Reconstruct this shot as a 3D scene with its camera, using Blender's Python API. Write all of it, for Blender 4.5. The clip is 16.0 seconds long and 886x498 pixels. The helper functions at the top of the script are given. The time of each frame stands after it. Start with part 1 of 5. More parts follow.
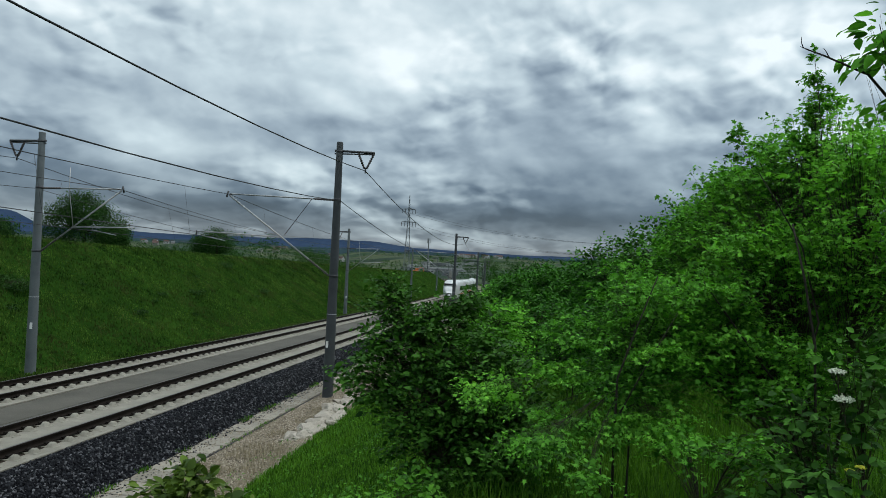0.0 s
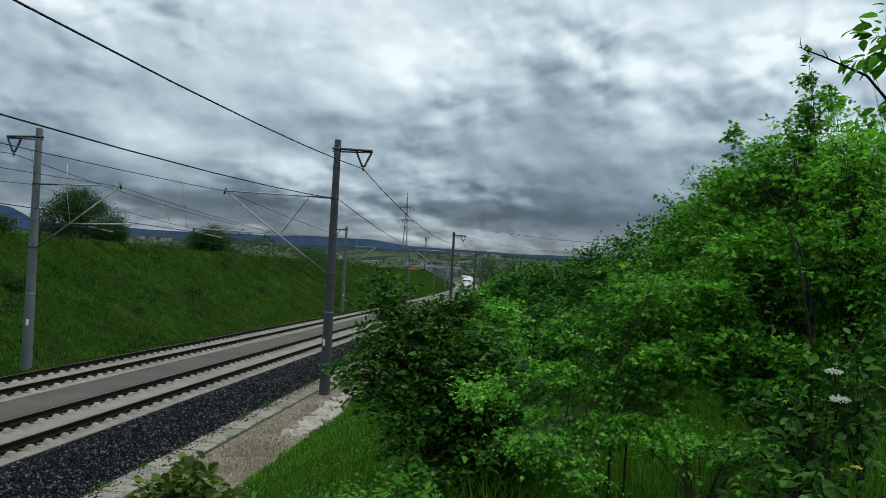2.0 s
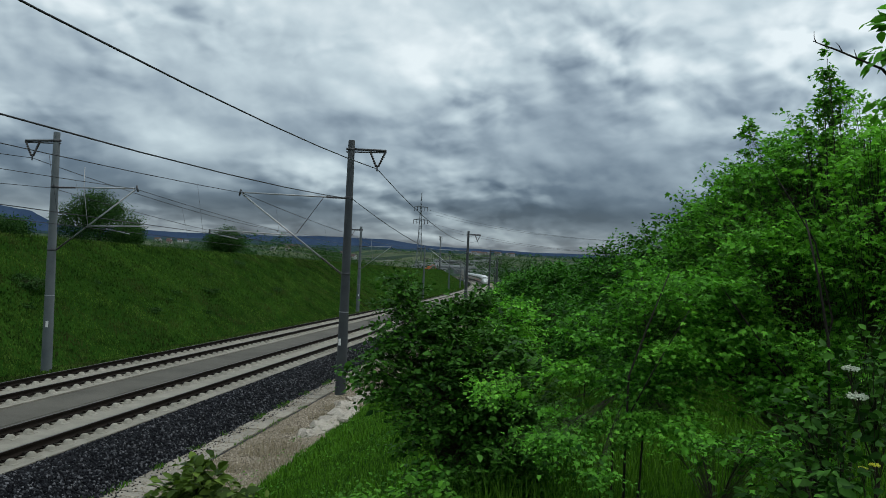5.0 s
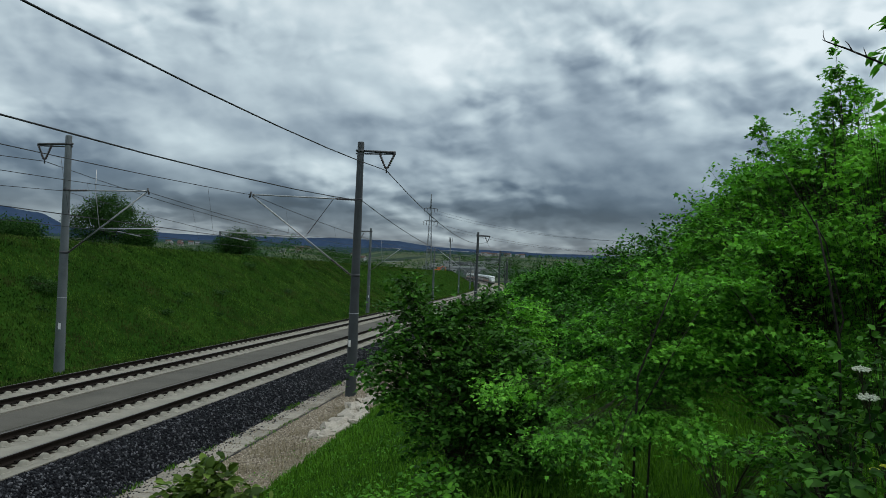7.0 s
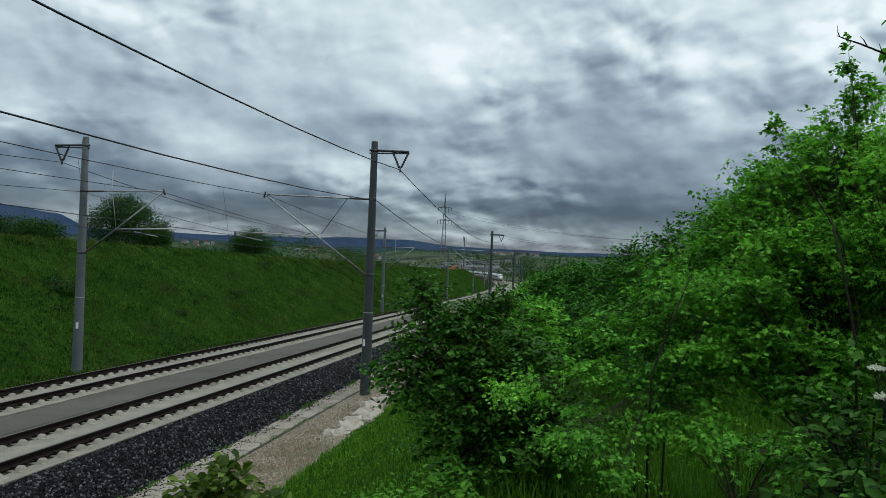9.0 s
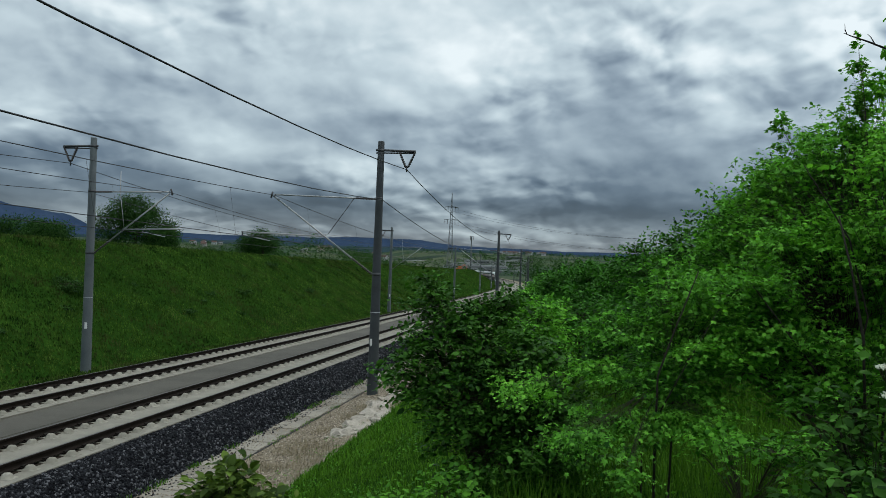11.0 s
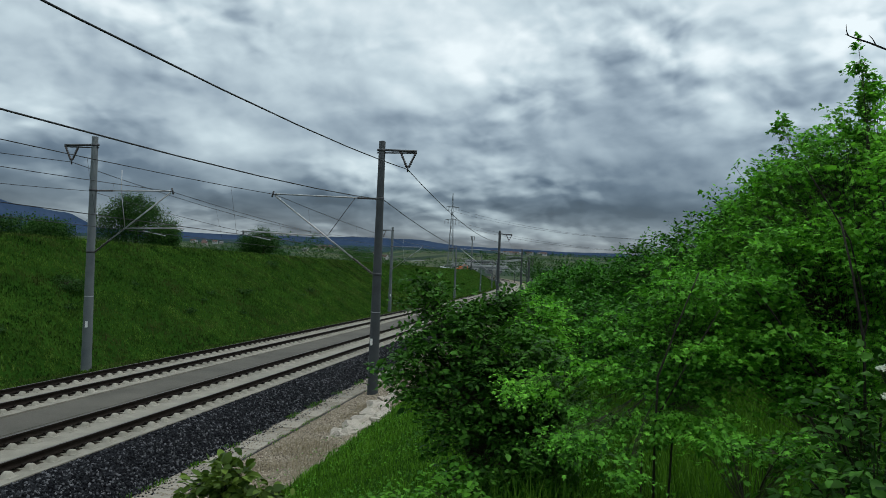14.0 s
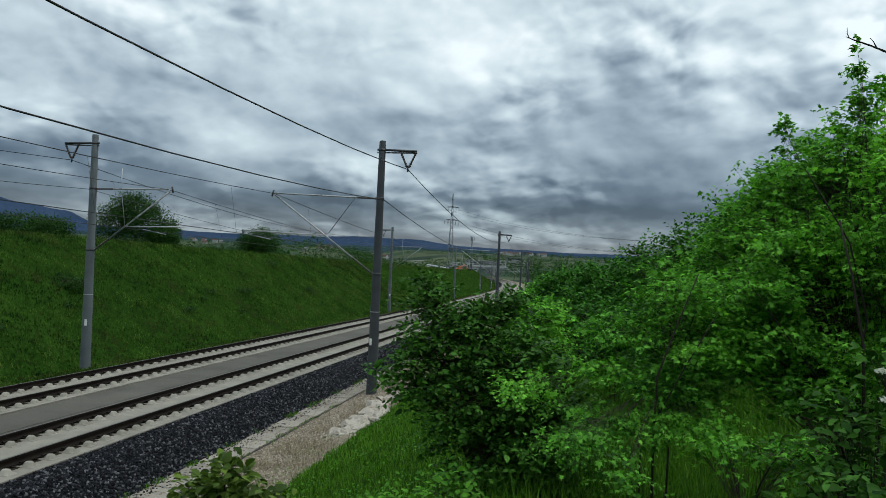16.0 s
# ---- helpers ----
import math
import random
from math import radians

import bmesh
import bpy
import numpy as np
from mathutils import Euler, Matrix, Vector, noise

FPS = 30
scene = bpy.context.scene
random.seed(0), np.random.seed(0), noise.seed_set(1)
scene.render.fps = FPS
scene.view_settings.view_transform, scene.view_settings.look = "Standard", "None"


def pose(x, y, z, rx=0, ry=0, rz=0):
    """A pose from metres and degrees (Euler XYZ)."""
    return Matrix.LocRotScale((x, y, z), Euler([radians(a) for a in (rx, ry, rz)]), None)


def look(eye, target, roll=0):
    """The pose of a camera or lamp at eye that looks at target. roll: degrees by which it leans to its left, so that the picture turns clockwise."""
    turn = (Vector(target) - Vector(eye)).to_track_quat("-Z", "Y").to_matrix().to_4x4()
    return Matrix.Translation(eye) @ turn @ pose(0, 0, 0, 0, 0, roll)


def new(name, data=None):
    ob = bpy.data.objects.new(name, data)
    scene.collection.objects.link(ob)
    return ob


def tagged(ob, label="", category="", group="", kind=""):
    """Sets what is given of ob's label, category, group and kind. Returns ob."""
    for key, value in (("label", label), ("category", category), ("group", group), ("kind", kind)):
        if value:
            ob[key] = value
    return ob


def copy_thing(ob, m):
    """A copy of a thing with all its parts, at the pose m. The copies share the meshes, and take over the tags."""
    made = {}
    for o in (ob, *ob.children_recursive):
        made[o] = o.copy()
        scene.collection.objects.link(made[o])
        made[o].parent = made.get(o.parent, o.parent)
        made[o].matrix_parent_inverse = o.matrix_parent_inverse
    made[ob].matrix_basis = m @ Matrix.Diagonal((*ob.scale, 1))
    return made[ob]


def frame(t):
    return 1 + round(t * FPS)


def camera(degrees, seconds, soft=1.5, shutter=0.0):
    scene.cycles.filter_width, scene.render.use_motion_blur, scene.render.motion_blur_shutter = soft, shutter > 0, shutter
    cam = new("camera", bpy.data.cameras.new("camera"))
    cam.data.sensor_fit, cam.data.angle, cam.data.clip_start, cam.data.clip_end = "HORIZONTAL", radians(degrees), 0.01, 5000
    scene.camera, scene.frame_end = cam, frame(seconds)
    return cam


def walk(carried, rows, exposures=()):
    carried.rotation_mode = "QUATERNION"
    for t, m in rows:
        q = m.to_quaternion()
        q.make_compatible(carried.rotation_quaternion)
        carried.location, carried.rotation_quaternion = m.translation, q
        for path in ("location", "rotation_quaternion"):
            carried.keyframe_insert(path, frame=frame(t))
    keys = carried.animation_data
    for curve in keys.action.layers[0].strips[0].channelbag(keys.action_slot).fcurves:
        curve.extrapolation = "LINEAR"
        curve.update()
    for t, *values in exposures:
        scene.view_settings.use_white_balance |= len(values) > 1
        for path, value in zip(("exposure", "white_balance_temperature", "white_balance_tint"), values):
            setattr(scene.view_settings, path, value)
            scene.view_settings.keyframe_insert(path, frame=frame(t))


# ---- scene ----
# The camera: held by hand beside a cutting, it pans slowly to the left.
# Rows: seconds, x, then heading to the left of +y, tilt upwards and lean, in degrees.
WALK = [
    (0, 11.740, 6.119, 0.295, 2.784),
    (0.5, 11.737, 5.924, 0.228, 2.889),
    (1, 11.737, 5.912, 0.219, 2.890),
    (1.5, 11.737, 5.905, 0.202, 3.037),
    (2, 11.737, 5.908, 0.181, 3.091),
    (2.5, 11.737, 5.900, 0.172, 3.071),
    (3, 11.739, 6.082, 0.096, 2.898),
    (3.5, 11.744, 6.479, 0.046, 2.729),
    (4, 11.745, 6.640, 0.025, 2.678),
    (6.5, 11.758, 7.720, 0.146, 2.432),
    (7, 11.759, 7.809, 0.134, 2.400),
    (7.5, 11.761, 8.008, 0.119, 2.405),
    (8, 11.766, 8.453, 0.082, 2.361),
    (8.5, 11.769, 8.687, 0.073, 2.355),
    (9, 11.772, 8.904, 0.023, 2.230),
    (11.5, 11.778, 9.475, -0.045, 2.106),
    (12, 11.778, 9.469, -0.082, 2.049),
    (12.5, 11.778, 9.482, -0.096, 1.990),
    (13, 11.778, 9.486, -0.097, 1.987),
    (13.5, 11.778, 9.482, -0.057, 2.013),
    (14, 11.779, 9.493, -0.034, 2.288),
    (14.5, 11.779, 9.494, -0.025, 2.431),
    (15, 11.779, 9.489, -0.030, 2.498),
    (15.5, 11.779, 9.489, -0.030, 2.498),
    (16, 11.779, 9.474, -0.021, 2.623),
]
EYE_Z = 4.196


def aim(x, yaw, pitch, lean):
    a, b = radians(yaw), radians(pitch)
    way = Vector((-math.sin(a) * math.cos(b), math.cos(a) * math.cos(b), math.sin(b)))
    eye = Vector((x, 0.0, EYE_Z))
    return look(eye, eye + way * 10, lean)


cam = camera(61.888, 16.0, soft=0.65)
walk(cam, [(t, aim(x, yaw, pitch, lean)) for t, x, yaw, pitch, lean in WALK],
     exposures=[(0, 0.0), (3, -0.08), (6.5, -0.18), (9, -0.10), (12.5, -0.12), (16, 0.0)])

# ---- world and sun: overcast daylight ----
SUN_ELEVATION, SUN_TURN = 60, 76
world = bpy.data.worlds.new("overcast")
scene.world = world
world.use_nodes = True
wn = world.node_tree.nodes
wn.clear()
sky = wn.new("ShaderNodeTexSky")
sky.sky_type = "NISHITA"
sky.sun_disc = False
sky.sun_elevation = radians(SUN_ELEVATION)
sky.sun_rotation = radians(SUN_TURN)
sky.dust_density = 0.0
sky.ozone_density = 3.0
bg = wn.new("ShaderNodeBackground")
bg.inputs["Strength"].default_value = 0.05
wo = wn.new("ShaderNodeOutputWorld")
world.node_tree.links.new(sky.outputs[0], bg.inputs[0])
world.node_tree.links.new(bg.outputs[0], wo.inputs[0])

sun_data = bpy.data.lights.new("sun", "SUN")
sun_data.energy = 5.0
sun_data.angle = radians(10)
sun_data.color = (1.0, 0.96, 0.9)
sun = new("sun", sun_data)
se, st = radians(SUN_ELEVATION), radians(SUN_TURN)
sun_from = Vector((math.sin(st) * math.cos(se), math.cos(st) * math.cos(se), math.sin(se)))
sun.matrix_world = look(sun_from * 200, (0, 0, 0))


# ---- materials ----
class Nodes:
    """A small helper that wires up one node material."""

    def __init__(self, name):
        self.mat = bpy.data.materials.new(name)
        self.mat.use_nodes = True
        self.tree = self.mat.node_tree
        self.tree.nodes.clear()
        self.out = self.tree.nodes.new("ShaderNodeOutputMaterial")

    def add(self, kind, **values):
        n = self.tree.nodes.new(kind)
        for key, value in values.items():
            n.inputs[key.replace("_", " ")].default_value = value
        return n

    def link(self, a, b):
        self.tree.links.new(a, b)

    def coords(self, which="Object"):
        return self.add("ShaderNodeTexCoord").outputs[which]

    def noise(self, scale, detail=4.0, rough=0.55, vec=None, distortion=0.0):
        n = self.add("ShaderNodeTexNoise", Scale=scale, Detail=detail, Roughness=rough, Distortion=distortion)
        self.link(vec if vec is not None else self.coords(), n.inputs["Vector"])
        return n.outputs["Fac"]

    def ramp(self, fac, stops):
        n = self.add("ShaderNodeValToRGB")
        e = n.color_ramp.elements
        while len(e) < len(stops):
            e.new(0.5)
        for el, (pos, col) in zip(e, stops):
            el.position = pos
            el.color = (*col, 1) if len(col) == 3 else col
        self.link(fac, n.inputs[0])
        return n.outputs[0]

    def mix(self, fac, a, b, mode="MIX"):
        n = self.tree.nodes.new("ShaderNodeMix")
        n.data_type, n.blend_type = "RGBA", mode
        for sock, val in ((n.inputs["Factor"], fac), (n.inputs[6], a), (n.inputs[7], b)):
            if isinstance(val, (int, float)):
                sock.default_value = val
            elif isinstance(val, tuple):
                sock.default_value = (*val, 1)
            else:
                self.link(val, sock)
        return n.outputs[2]

    def math(self, op, a, b=0.0, clamp=False):
        n = self.tree.nodes.new("ShaderNodeMath")
        n.operation, n.use_clamp = op, clamp
        for sock, val in ((n.inputs[0], a), (n.inputs[1], b)):
            if isinstance(val, (int, float)):
                sock.default_value = val
            else:
                self.link(val, sock)
        return n.outputs[0]

    def surface(self, colour, rough=0.8, metal=0.0, bump=None, depth=0.01, strength=0.6, spec=0.3):
        b = self.add("ShaderNodeBsdfPrincipled", Metallic=metal)
        b.inputs["Specular IOR Level"].default_value = spec
        for sock, val in ((b.inputs["Base Color"], colour), (b.inputs["Roughness"], rough)):
            if isinstance(val, (int, float)):
                sock.default_value = val
            elif isinstance(val, tuple):
                sock.default_value = (*val, 1)
            else:
                self.link(val, sock)
        if bump is not None:
            k = self.add("ShaderNodeBump", Strength=strength, Distance=depth)
            self.link(bump, k.inputs["Height"])
            self.link(k.outputs[0], b.inputs["Normal"])
        self.link(b.outputs[0], self.out.inputs[0])
        self.principled = b
        return self.mat


def mottled(name, a, b, scale=6.0, fine=60.0, rough=0.8, depth=0.01, metal=0.0, spec=0.3, contrast=0.25):
    """A surface of two tones with coarse stains and a fine grain."""
    n = Nodes(name)
    big = n.noise(scale, 5, 0.6)
    grain = n.noise(fine, 3, 0.6)
    both = n.math("ADD", n.math("MULTIPLY", big, 0.65), n.math("MULTIPLY", grain, 0.35))
    col = n.ramp(both, [(0.5 - contrast, a), (0.5 + contrast, b)])
    return n.surface(col, rough, metal, grain, depth, 0.6, spec)


def leaf_material(name, dark, light, gloss=0.45, through_light=0.3, scale=1.2, single=0.7):
    """Leaves: each one has its own green, and some light comes through."""
    n = Nodes(name)
    geo = n.add("ShaderNodeNewGeometry")
    rnd = geo.outputs["Random Per Island"]
    patch = n.noise(scale, 2)
    both = n.math("ADD", n.math("MULTIPLY", rnd, single), n.math("MULTIPLY", patch, 1.1 - single))
    col = n.ramp(both, [(0.15, dark), (0.9, light)])
    b = n.add("ShaderNodeBsdfPrincipled", Roughness=gloss)
    b.inputs["Specular IOR Level"].default_value = 0.05
    n.link(col, b.inputs["Base Color"])
    t = n.add("ShaderNodeBsdfTranslucent")
    n.link(n.mix(1.0, col, (0.85, 1.0, 0.5), "MULTIPLY"), t.inputs[0])
    m = n.add("ShaderNodeMixShader")
    m.inputs[0].default_value = through_light
    n.link(b.outputs[0], m.inputs[1])
    n.link(t.outputs[0], m.inputs[2])
    n.link(m.outputs[0], n.out.inputs[0])
    return n.mat


def grass_material():
    n = Nodes("meadow_ground")
    v = n.coords()
    big = n.noise(0.12, 4, 0.6, v)
    mid = n.noise(1.1, 5, 0.65, v)
    fine = n.noise(9.0, 4, 0.7, v)
    f = n.math("ADD", n.math("ADD", n.math("MULTIPLY", big, 0.35), n.math("MULTIPLY", mid, 0.35)), n.math("MULTIPLY", fine, 0.3))
    col = n.ramp(f, [(0.3, (0.006, 0.021, 0.004)), (0.5, (0.015, 0.046, 0.006)), (0.68, (0.035, 0.083, 0.011))])
    dry = n.ramp(n.noise(0.5, 5, 0.7, v), [(0.6, (0, 0, 0)), (0.75, (1, 1, 1))])
    col = n.mix(n.math("MULTIPLY", dry, 0.3), col, (0.065, 0.064, 0.024))
    return n.surface(col, 0.95, 0, fine, 0.12, 0.9, 0.0)


def slope_blade_material():
    """Rough slope grass: fresh, dull and dry patches of several sizes."""
    n = Nodes("slope_grass_blade")
    rnd = n.add("ShaderNodeNewGeometry").outputs["Random Per Island"]
    wide = n.noise(0.3, 4, 0.65)
    near = n.noise(1.3, 5, 0.75)
    f = n.math("ADD", n.math("ADD", n.math("MULTIPLY", wide, 0.5), n.math("MULTIPLY", near, 0.62)), n.math("SUBTRACT", n.math("MULTIPLY", rnd, 0.16), 0.13))
    col = n.ramp(f, [(0.34, (0.007, 0.020, 0.005)), (0.45, (0.024, 0.054, 0.010)), (0.55, (0.056, 0.116, 0.018)), (0.66, (0.105, 0.185, 0.032)), (0.78, (0.15, 0.17, 0.055))])
    dry = n.ramp(n.noise(0.33, 5, 0.7), [(0.5, (0, 0, 0)), (0.68, (1, 1, 1))])
    col = n.mix(n.math("MULTIPLY", dry, 0.75), col, (0.066, 0.062, 0.027))
    a = n.add("ShaderNodeBsdfDiffuse")
    b = n.add("ShaderNodeBsdfTranslucent")
    n.link(col, a.inputs[0])
    n.link(col, b.inputs[0])
    m = n.add("ShaderNodeMixShader")
    m.inputs[0].default_value = 0.45
    n.link(a.outputs[0], m.inputs[1])
    n.link(b.outputs[0], m.inputs[2])
    n.link(m.outputs[0], n.out.inputs[0])
    return n.mat


def valley_material():
    """Far fields: a patchwork of meadows, young corn and bare soil."""
    n = Nodes("valley_fields")
    v = n.add("ShaderNodeMapping")
    v.inputs["Scale"].default_value = (0.0045, 0.0065, 0.001)
    v.inputs["Rotation"].default_value = (0, 0, 0.5)
    n.link(n.coords(), v.inputs[0])
    vor = n.add("ShaderNodeTexVoronoi", Scale=1.0)
    vor.distance = "CHEBYCHEV"
    n.link(v.outputs[0], vor.inputs["Vector"])
    sep = n.add("ShaderNodeSeparateColor")
    n.link(vor.outputs["Color"], sep.inputs[0])
    # The field greens lean blue: distance haze is mixed into them.
    col = n.ramp(sep.outputs[0], [(0.0, (0.008, 0.022, 0.012)), (0.35, (0.014, 0.036, 0.017)), (0.6, (0.026, 0.056, 0.025)),
                                  (0.85, (0.085, 0.10, 0.05)), (1.0, (0.018, 0.038, 0.013))])
    grain = n.noise(0.05, 5, 0.65)
    col = n.mix(0.5, col, n.ramp(grain, [(0.3, (0.3, 0.3, 0.3)), (0.7, (1, 1, 1))]), "MULTIPLY")
    return n.surface(col, 0.95, 0, grain, 0.3, 0.3, 0.1)


# cloud masses: heading right of +y and elevation of the middle, half-width and half-height (degrees), lighter or darker
MASSES = [(-8.8, 14.6, 5.7, 2.6, 0.20), (8.8, 12.8, 2.6, 3.9, 0.24), (17.1, 15.2, 5.3, 3.5, 0.12), (-21.5, 16.8, 8.8, 1.8, 0.12),
          (-40.4, 8.3, 4.8, 1.3, 0.20), (-18.5, 5.3, 2.6, 1.1, 0.24), (-27.7, 6.7, 3.9, 1.0, 0.24), (-3.9, 1.8, 8.8, 0.6, 0.13),
          (-33.4, 1.0, 5.3, 0.7, 0.22), (-15.2, 11.0, 3.1, 1.8, 0.10), (1.4, 6.8, 5.3, 2.6, -0.08), (-2.0, 3.2, 9.0, 0.8, -0.12),
          (-31.8, 11.0, 7.0, 1.3, -0.14), (-2.1, 11.0, 3.9, 2.2, -0.08), (-25.6, 3.3, 8.8, 1.1, -0.12), (6.0, 4.3, 5.3, 1.8, -0.06),
          (-21.2, 8.6, 5.3, 1.3, -0.10), (-37.1, 4.6, 5.3, 1.1, -0.12)]


def cloud_material():
    """An overcast sky: heaped clouds with lit crests, drawn out towards the horizon and brighter overhead."""
    n = Nodes("cloud_layer")
    unit = n.add("ShaderNodeVectorMath")
    unit.operation = "NORMALIZE"
    n.link(n.coords(), unit.inputs[0])
    sep = n.add("ShaderNodeSeparateXYZ")
    n.link(unit.outputs[0], sep.inputs[0])
    x, y, up = sep.outputs
    az = n.math("ARCTAN2", x, y)
    el = n.math("ARCSINE", up)
    flat = n.math("SQRT", n.math("ADD", n.math("MULTIPLY", x, x), n.math("MULTIPLY", y, y)))
    high = n.math("MULTIPLY", n.math("LOGARITHM", n.math("ADD", n.math("MAXIMUM", el, 0.0), 0.03), math.e), 0.08)
    high = n.math("ADD", high, n.math("MULTIPLY", el, 1.3))
    pos = n.add("ShaderNodeCombineXYZ")
    n.link(n.math("DIVIDE", x, flat), pos.inputs[0])
    n.link(n.math("DIVIDE", y, flat), pos.inputs[1])
    n.link(high, pos.inputs[2])

    def moved(vec, by):
        m = n.add("ShaderNodeVectorMath")
        m.operation = "ADD"
        n.link(vec, m.inputs[0])
        m.inputs[1].default_value = by
        return m.outputs[0]

    warp = n.add("ShaderNodeTexNoise", Scale=6.0, Detail=3.0, Roughness=0.5)
    n.link(pos.outputs[0], warp.inputs["Vector"])
    bent = n.add("ShaderNodeVectorMath")
    bent.operation = "MULTIPLY_ADD"
    n.link(warp.outputs["Color"], bent.inputs[0])
    bent.inputs[1].default_value = (0.06, 0.06, 0.06)
    n.link(pos.outputs[0], bent.inputs[2])
    q = bent.outputs[0]
    ws = n.add("ShaderNodeSeparateColor")
    n.link(warp.outputs["Color"], ws.inputs[0])
    az_w = n.math("ADD", az, n.math("MULTIPLY", n.math("SUBTRACT", ws.outputs[0], 0.5), 0.14))
    el_w = n.math("ADD", el, n.math("MULTIPLY", n.math("MULTIPLY", n.math("SUBTRACT", ws.outputs[1], 0.5), 0.55), n.math("ADD", el, 0.03)))
    level = n.ramp(el_w, [(v, (g, g, g)) for v, g in ((0.0, 0.25), (0.022, 0.27), (0.034, 0.22), (0.05, 0.21), (0.08, 0.34), (0.12, 0.48), (0.18, 0.60), (0.26, 0.68), (0.36, 0.72), (0.6, 0.82), (1.0, 0.9))])
    for a, e, ra, re, w in MASSES:
        da = n.math("MULTIPLY", n.math("SUBTRACT", az_w, radians(a)), 1 / radians(ra))
        de = n.math("MULTIPLY", n.math("SUBTRACT", el_w, radians(e)), 1 / radians(re))
        d = n.math("ADD", n.math("MULTIPLY", da, da), n.math("MULTIPLY", de, de))
        level = n.math("ADD", level, n.math("MULTIPLY", n.math("EXPONENT", n.math("MULTIPLY", d, -0.9)), w))
    # soft banks of cloud: the side towards the light is paler
    for scale, body, crest, off in ((4.0, 0.12, 0.5, 0.050), (11.0, 0.05, 0.35, 0.020)):
        here = n.noise(scale, 4, 0.45, q)
        lit = n.noise(scale, 4, 0.45, moved(q, (off * 0.6, 0.0, off)))
        bank = n.ramp(here, [(0.40, (0, 0, 0)), (0.47, (0.35, 0.35, 0.35)), (0.53, (0.7, 0.7, 0.7)), (0.62, (1, 1, 1))])
        level = n.math("ADD", level, n.math("MULTIPLY", n.math("SUBTRACT", bank, 0.5), body))
        level = n.math("ADD", level, n.math("MULTIPLY", n.math("SUBTRACT", here, lit), crest))

    # rounded heaps with crisp lit crests
    def heap(vec, scale):
        v = n.add("ShaderNodeTexVoronoi", Scale=scale, Detail=2.5, Roughness=0.45)
        v.feature = "SMOOTH_F1"
        v.inputs["Smoothness"].default_value = 0.22
        n.link(vec, v.inputs["Vector"])
        return v.outputs["Distance"]

    where = n.ramp(n.noise(3.0, 3, 0.5, moved(q, (3.0, 1.0, 2.0))), [(0.42, (0.15, 0.15, 0.15)), (0.62, (1, 1, 1))])
    for scale, crest, off in ((7.0, 0.60, 0.035), (17.0, 0.40, 0.014)):
        rise = n.math("SUBTRACT", heap(moved(q, (off * 0.6, 0.0, off)), scale), heap(q, scale))
        level = n.math("ADD", level, n.math("MULTIPLY", n.math("MULTIPLY", rise, crest), where))
    level = n.math("ADD", n.math("MULTIPLY", level, 0.75), 0.25)
    col = n.ramp(level, [(0.0, (0.010, 0.022, 0.045)), (0.25, (0.035, 0.060, 0.100)), (0.43, (0.108, 0.152, 0.205)), (0.625, (0.315, 0.395, 0.455)), (0.81, (0.565, 0.675, 0.72)), (1.0, (0.86, 0.95, 0.97))])
    gain = n.ramp(up, [(0.33, (0.55, 0.55, 0.55)), (1.0, (1.0, 1.0, 1.0))])
    col = n.mix(1.0, col, gain, "MULTIPLY")
    em = n.add("ShaderNodeEmission", Strength=1.82)
    n.link(col, em.inputs[0])
    tr = n.add("ShaderNodeBsdfTransparent")
    tr.inputs[0].default_value = (0.25, 0.25, 0.25, 1)
    both = n.add("ShaderNodeAddShader")
    n.link(em.outputs[0], both.inputs[0])
    n.link(tr.outputs[0], both.inputs[1])
    n.link(both.outputs[0], n.out.inputs[0])
    n.mat.cycles.emission_sampling = "NONE"
    return n.mat


def plate_material(name, a, b, rough=0.6):
    """Pieces that each have a slightly different tone, with stains."""
    n = Nodes(name)
    info = n.add("ShaderNodeObjectInfo")
    stain = n.noise(4.0, 5, 0.65)
    f = n.math("ADD", n.math("MULTIPLY", info.outputs["Random"], 0.4), n.math("MULTIPLY", stain, 0.6))
    return n.surface(n.ramp(f, [(0.2, a), (0.8, b)]), rough, 0, n.noise(50, 3), 0.004)


def stone_material():
    n = Nodes("basalt_ballast")
    geo = n.add("ShaderNodeNewGeometry")
    col = n.ramp(geo.outputs["Random Per Island"], [(0.0, (0.003, 0.0034, 0.005)), (0.55, (0.009, 0.010, 0.0125)), (0.82, (0.026, 0.028, 0.033)), (1.0, (0.125, 0.128, 0.14))])
    return n.surface(col, 0.7, 0, n.noise(120, 3), 0.004, 0.6, 0.06)


def gravel_material():
    n = Nodes("limestone_gravel")
    geo = n.add("ShaderNodeNewGeometry")
    col = n.ramp(geo.outputs["Random Per Island"], [(0.0, (0.07, 0.055, 0.038)), (0.6, (0.22, 0.185, 0.135)), (1.0, (0.42, 0.37, 0.30))])
    return n.surface(col, 0.9, 0, n.noise(120, 3), 0.003)


M_GRASS = grass_material()
M_VALLEY = valley_material()
M_CLOUD = cloud_material()
M_SLAB = mottled("slab_concrete_pale", (0.115, 0.108, 0.088), (0.25, 0.236, 0.198), 1.6, 40, 0.85, 0.004)
M_MIDDLE = mottled("slab_concrete_grey", (0.030, 0.028, 0.022), (0.092, 0.085, 0.070), 0.6, 30, 0.85, 0.006)
M_SLEEPER = plate_material("sleeper_concrete", (0.17, 0.162, 0.132), (0.29, 0.278, 0.235), 0.85)
M_CLIP = mottled("clip_steel", (0.006, 0.005, 0.0045), (0.018, 0.015, 0.012), 20, 90, 0.7, 0.002, 0.0, 0.1)
